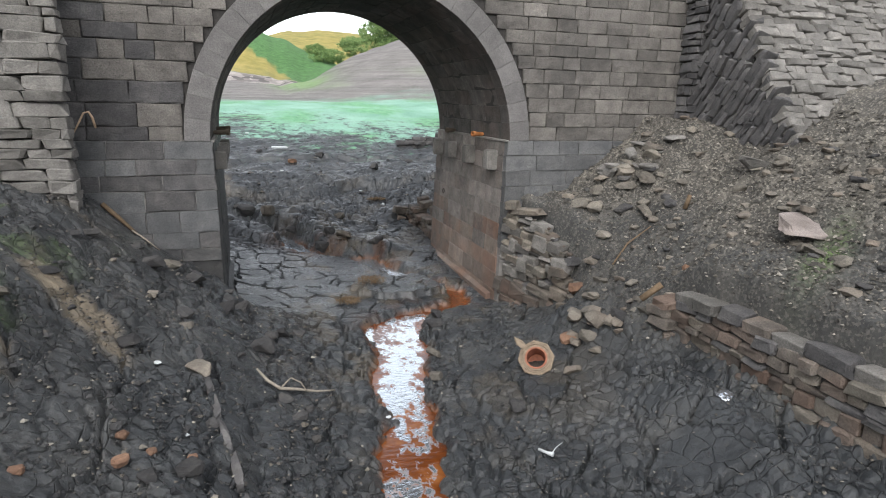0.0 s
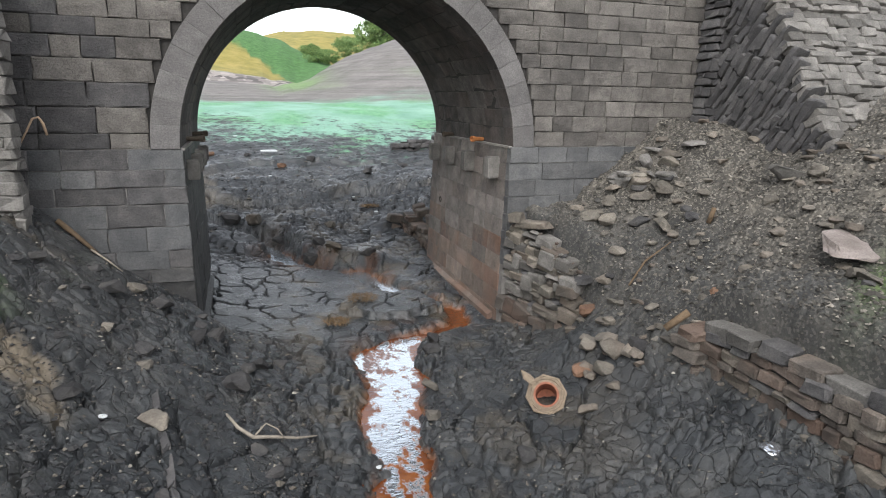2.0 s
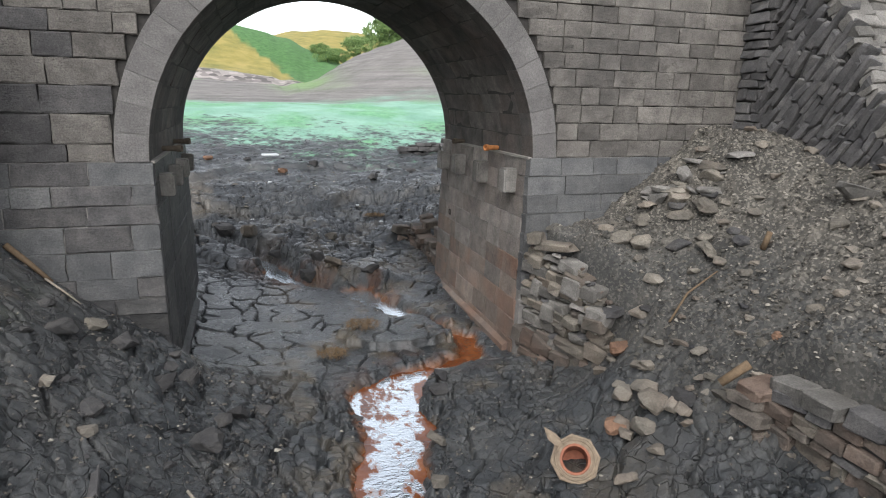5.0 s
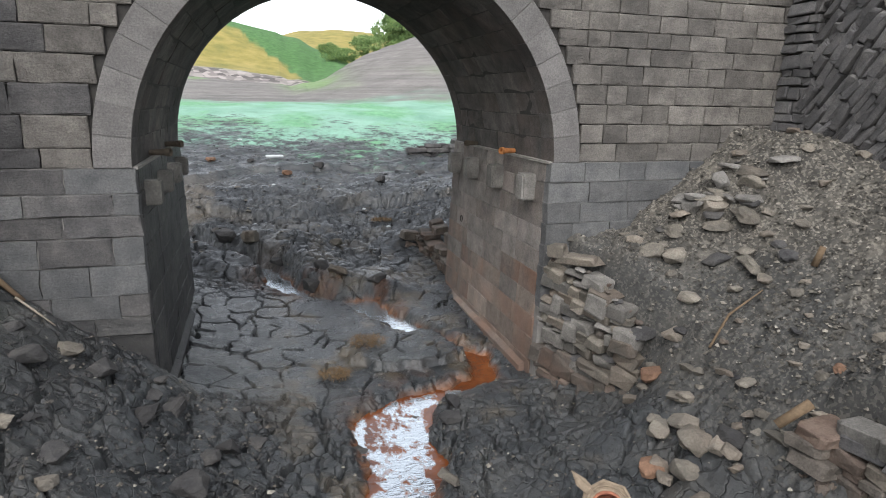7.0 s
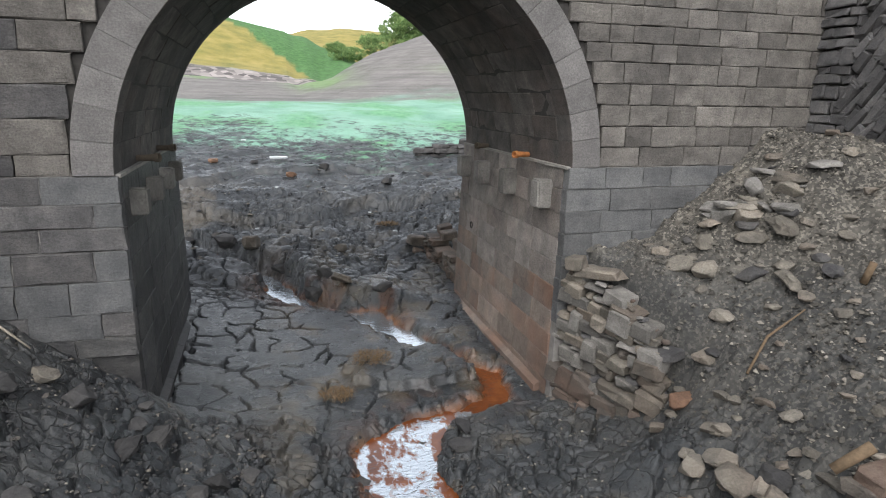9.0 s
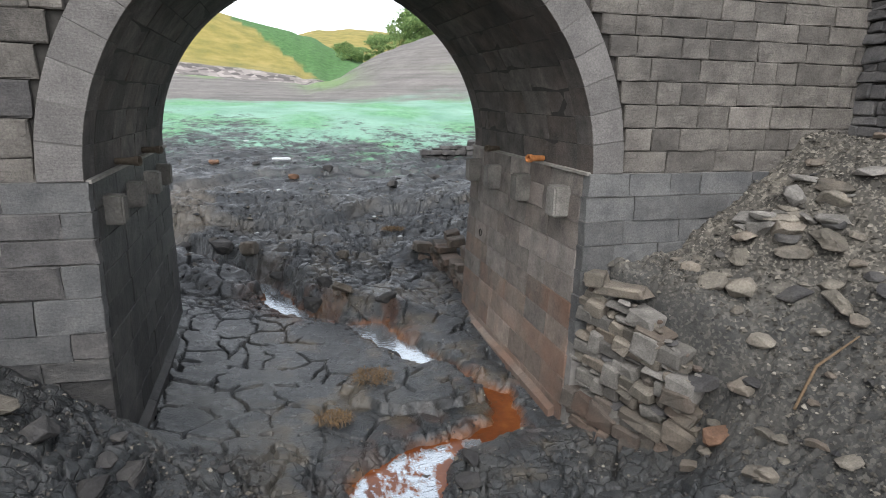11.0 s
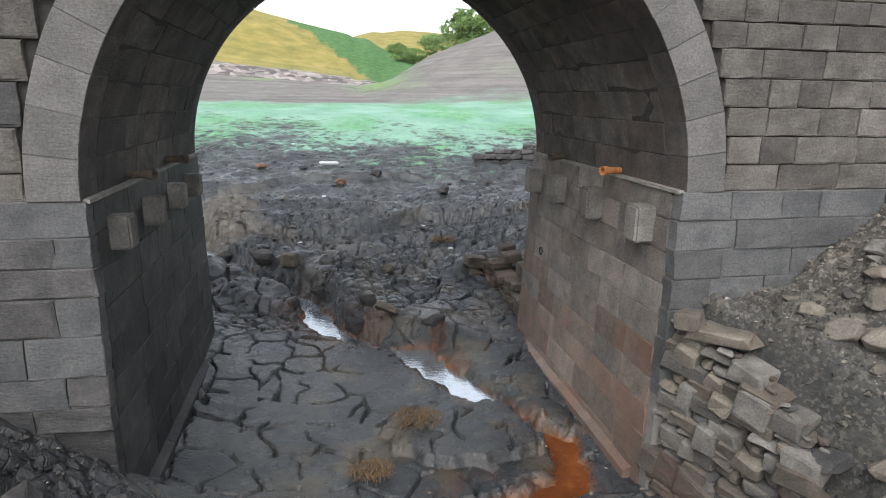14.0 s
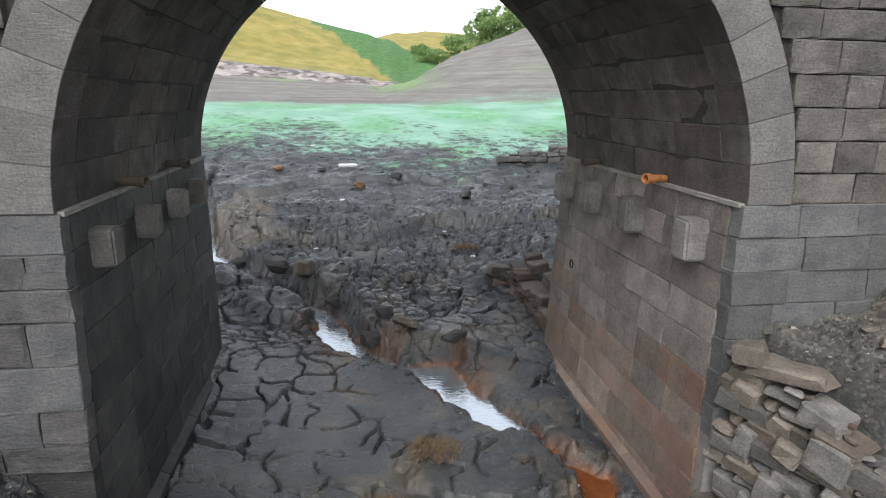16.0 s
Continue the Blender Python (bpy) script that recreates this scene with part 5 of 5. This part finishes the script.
def crumple(name, size, material, seed, flat=0.5):
    r = np.random.default_rng(seed)
    bm = bmesh.new()
    bmesh.ops.create_icosphere(bm, subdivisions=3, radius=size / 2)
    off = Vector(r.uniform(-30, 30, 3))
    for v in bm.verts:
        v.co *= 1 + 0.55 * noise.noise(v.co * 14 / size * 0.2 + off) + 0.25 * noise.noise(v.co * 40 / size * 0.2 + off)
        v.co.z *= flat
    me = bpy.data.meshes.new(name)
    bm.to_mesh(me)
    bm.free()
    me.materials.append(material)
    return me


def litter(name, x, y, size, material, seed, label, flat=0.4):
    ob = new(name, crumple(name, size, material, seed, flat))
    ob.location = (x, y, height_at(x, y) + size * 0.12)
    return tagged(ob, label, "litter")


litter("foil_wrapper", 3.02, -5.85, 0.2, foil_metal, 3, "crumpled silver foil wrapper on the mud")
litter("plastic_scrap", -3.25, -4.1, 0.07, white_plastic, 5, "scrap of white plastic on the mud bank")
litter("plastic_scrap", -2.85, -5.5, 0.04, white_plastic, 6, "small scrap of pale plastic on the mud")
litter("plastic_scrap", -0.55, -3.75, 0.07, white_plastic, 8, "scrap of white plastic beside the stream")
ground_rod("bottle_neck", [(0.91, -5.29, 0.02), (0.97, -5.39, 0.02), (1.01, -5.46, 0.02)], [0.018, 0.018, 0.03], white_plastic, "thin white plastic tube lying on dark mud", "litter", 0.02)
ground_rod("cord", [(1.02, -5.42, 0.02), (1.1, -5.36, 0.02), (1.2, -5.32, 0.02)], [0.005, 0.005, 0.004], white_plastic, "short thin pale cord on dark mud", "litter", 0.02)
sheet = new("board", chunk("board", white_plastic, 77, 0.02))
sheet.matrix_basis = pose(-0.75, 15.9, height_at(-0.75, 15.9) + 0.12, 4, 0, 8) @ Matrix.Diagonal((0.62, 0.3, 0.06, 1))
tagged(sheet, "pale broken board lying on the far mud", "board")
for k, (x, y, s) in enumerate(((-1.5, 9.8, 0.14), (2.1, 8.6, 0.12), (-0.9, 12.2, 0.12), (1.7, 10.4, 0.1), (-2.0, 18.5, 0.16))):
    litter("plastic_scrap", x, y, s, white_plastic, 20 + k, "small white scrap on the far mud")


def straw_clump(x, y, size, seed, label):
    r = np.random.default_rng(seed)
    verts, faces = [], []
    base = height_at(x, y)
    for k in range(260):
        a, q = r.uniform(0, 2 * np.pi), size * np.sqrt(r.random()) * 0.5
        p = Vector((q * math.cos(a) * 1.2, q * math.sin(a), 0.0))
        d = Vector((r.normal(), r.normal(), r.uniform(0.0, 0.2))).normalized() * r.uniform(0.08, 0.18) * size * 2
        side = d.cross(Z).normalized() * 0.005
        lift = 0.06 * size * (1 - (q / size * 2) ** 2) + r.uniform(0, 0.03)
        mid = p + d * 0.5 + Vector((0, 0, lift + 0.03))
        i = len(verts)
        verts += [p - side + Vector((0, 0, lift)), p + side + Vector((0, 0, lift)), mid + side, mid - side, p + d + side * 0.3 + Vector((0, 0, lift * 0.4)), p + d - side * 0.3 + Vector((0, 0, lift * 0.4))]
        faces += [(i, i + 1, i + 2, i + 3), (i + 3, i + 2, i + 4, i + 5)]
    ob = new("straw_clump", raw_mesh("straw_clump", verts, faces, straw))
    ob.location = (x, y, base + 0.01)
    return tagged(ob, label, "dead grass", "clumps of straw")


straw_clump(0.28, 1.55, 0.5, 1, "matted clump of dead brown straw on wet mud")
straw_clump(-0.35, 0.75, 0.4, 2, "flattened clump of rusty dead straw on wet mud")
straw_clump(2.0, 9.2, 0.5, 3, "small clump of dead straw on the far mud")


# ---- trees on the far bank ----
def leaf_material():
    n = Nodes("leaves", 0.7)
    col = n.ramp(n.island(), (0.0, (0.08, 0.14, 0.05)), (0.6, (0.17, 0.27, 0.09)), (1.0, (0.3, 0.4, 0.15)))
    return n.done(col)


leaves, bark = leaf_material(), plain("bark", (0.06, 0.05, 0.04), 0.95)


def tree(x, y, base, height, spread, seed, label, clumps=44):
    r = np.random.default_rng(seed)
    thing = tagged(new("tree"), label, "tree", "trees on the far bank")
    thing.location = (x, y, base)
    tr = tube("trunk", [(0, 0, -0.5), (0.1, 0, height * 0.25), (0.05, 0.1, height * 0.5), (0.1, 0, height * 0.8)], [height * 0.035, height * 0.028, height * 0.018, height * 0.006], bark, thing)
    verts, faces = [], []
    for k in range(clumps):
        a, hh = r.uniform(0, 2 * np.pi), r.uniform(0.22, 0.95)
        reach = spread * 0.56 * math.sin(math.pi * min(1, (hh - 0.1) * 1.02)) ** 0.6 * math.sqrt(r.random())
        c = Vector((reach * math.cos(a), reach * math.sin(a), hh * height))
        if k < 7:
            tube("limb", [(0.05, 0.05, height * (0.25 + 0.06 * k)), tuple(c * 0.6 + Vector((0, 0, height * 0.12))), tuple(c)], [height * 0.012, height * 0.008, height * 0.003], bark, thing, 5)
        size = spread * r.uniform(0.1, 0.2)
        for q in range(150):
            d = Vector(r.normal(0, 1, 3)).normalized() * size * r.random() ** 0.4
            p = c + Vector((d.x, d.y, d.z * 0.75))
            u = Vector(r.normal(0, 1, 3)).normalized()
            w = u.cross(Vector(r.normal(0, 1, 3))).normalized()
            s = spread * 0.026 * r.uniform(0.6, 1.4)
            i = len(verts)
            verts += [p - u * s, p + w * s * 0.6, p + u * s, p - w * s * 0.6]
            faces.append((i, i + 1, i + 2, i + 3))
    part("crown", raw_mesh("crown", verts, faces, leaves), thing)
    return thing


for k, (az, d, el, spread) in enumerate(((9.3, 90, 5.8, 4.0), (11.6, 95, 7.4, 5.5), (13.0, 96, 8.3, 6.0), (14.6, 97, 8.2, 6.0), (16.2, 98, 8.4, 6.0), 
                                        (6.6, 135, 4.3, 5.0), (7.6, 140, 4.4, 4.5), (5.9, 150, 3.6, 4.0))):
    x, y = d * math.sin(radians(az)), d * math.cos(radians(az)) - 4
    base = float(large_form(np.array([x]), np.array([y]))[0])
    tree(x, y, base - 0.3, max(2.5, 4.2 + d * math.tan(radians(el)) - base), spread, 600 + k, "green broadleaf tree on the far bank" if d < 120 else "dense dark green bush in the valley")
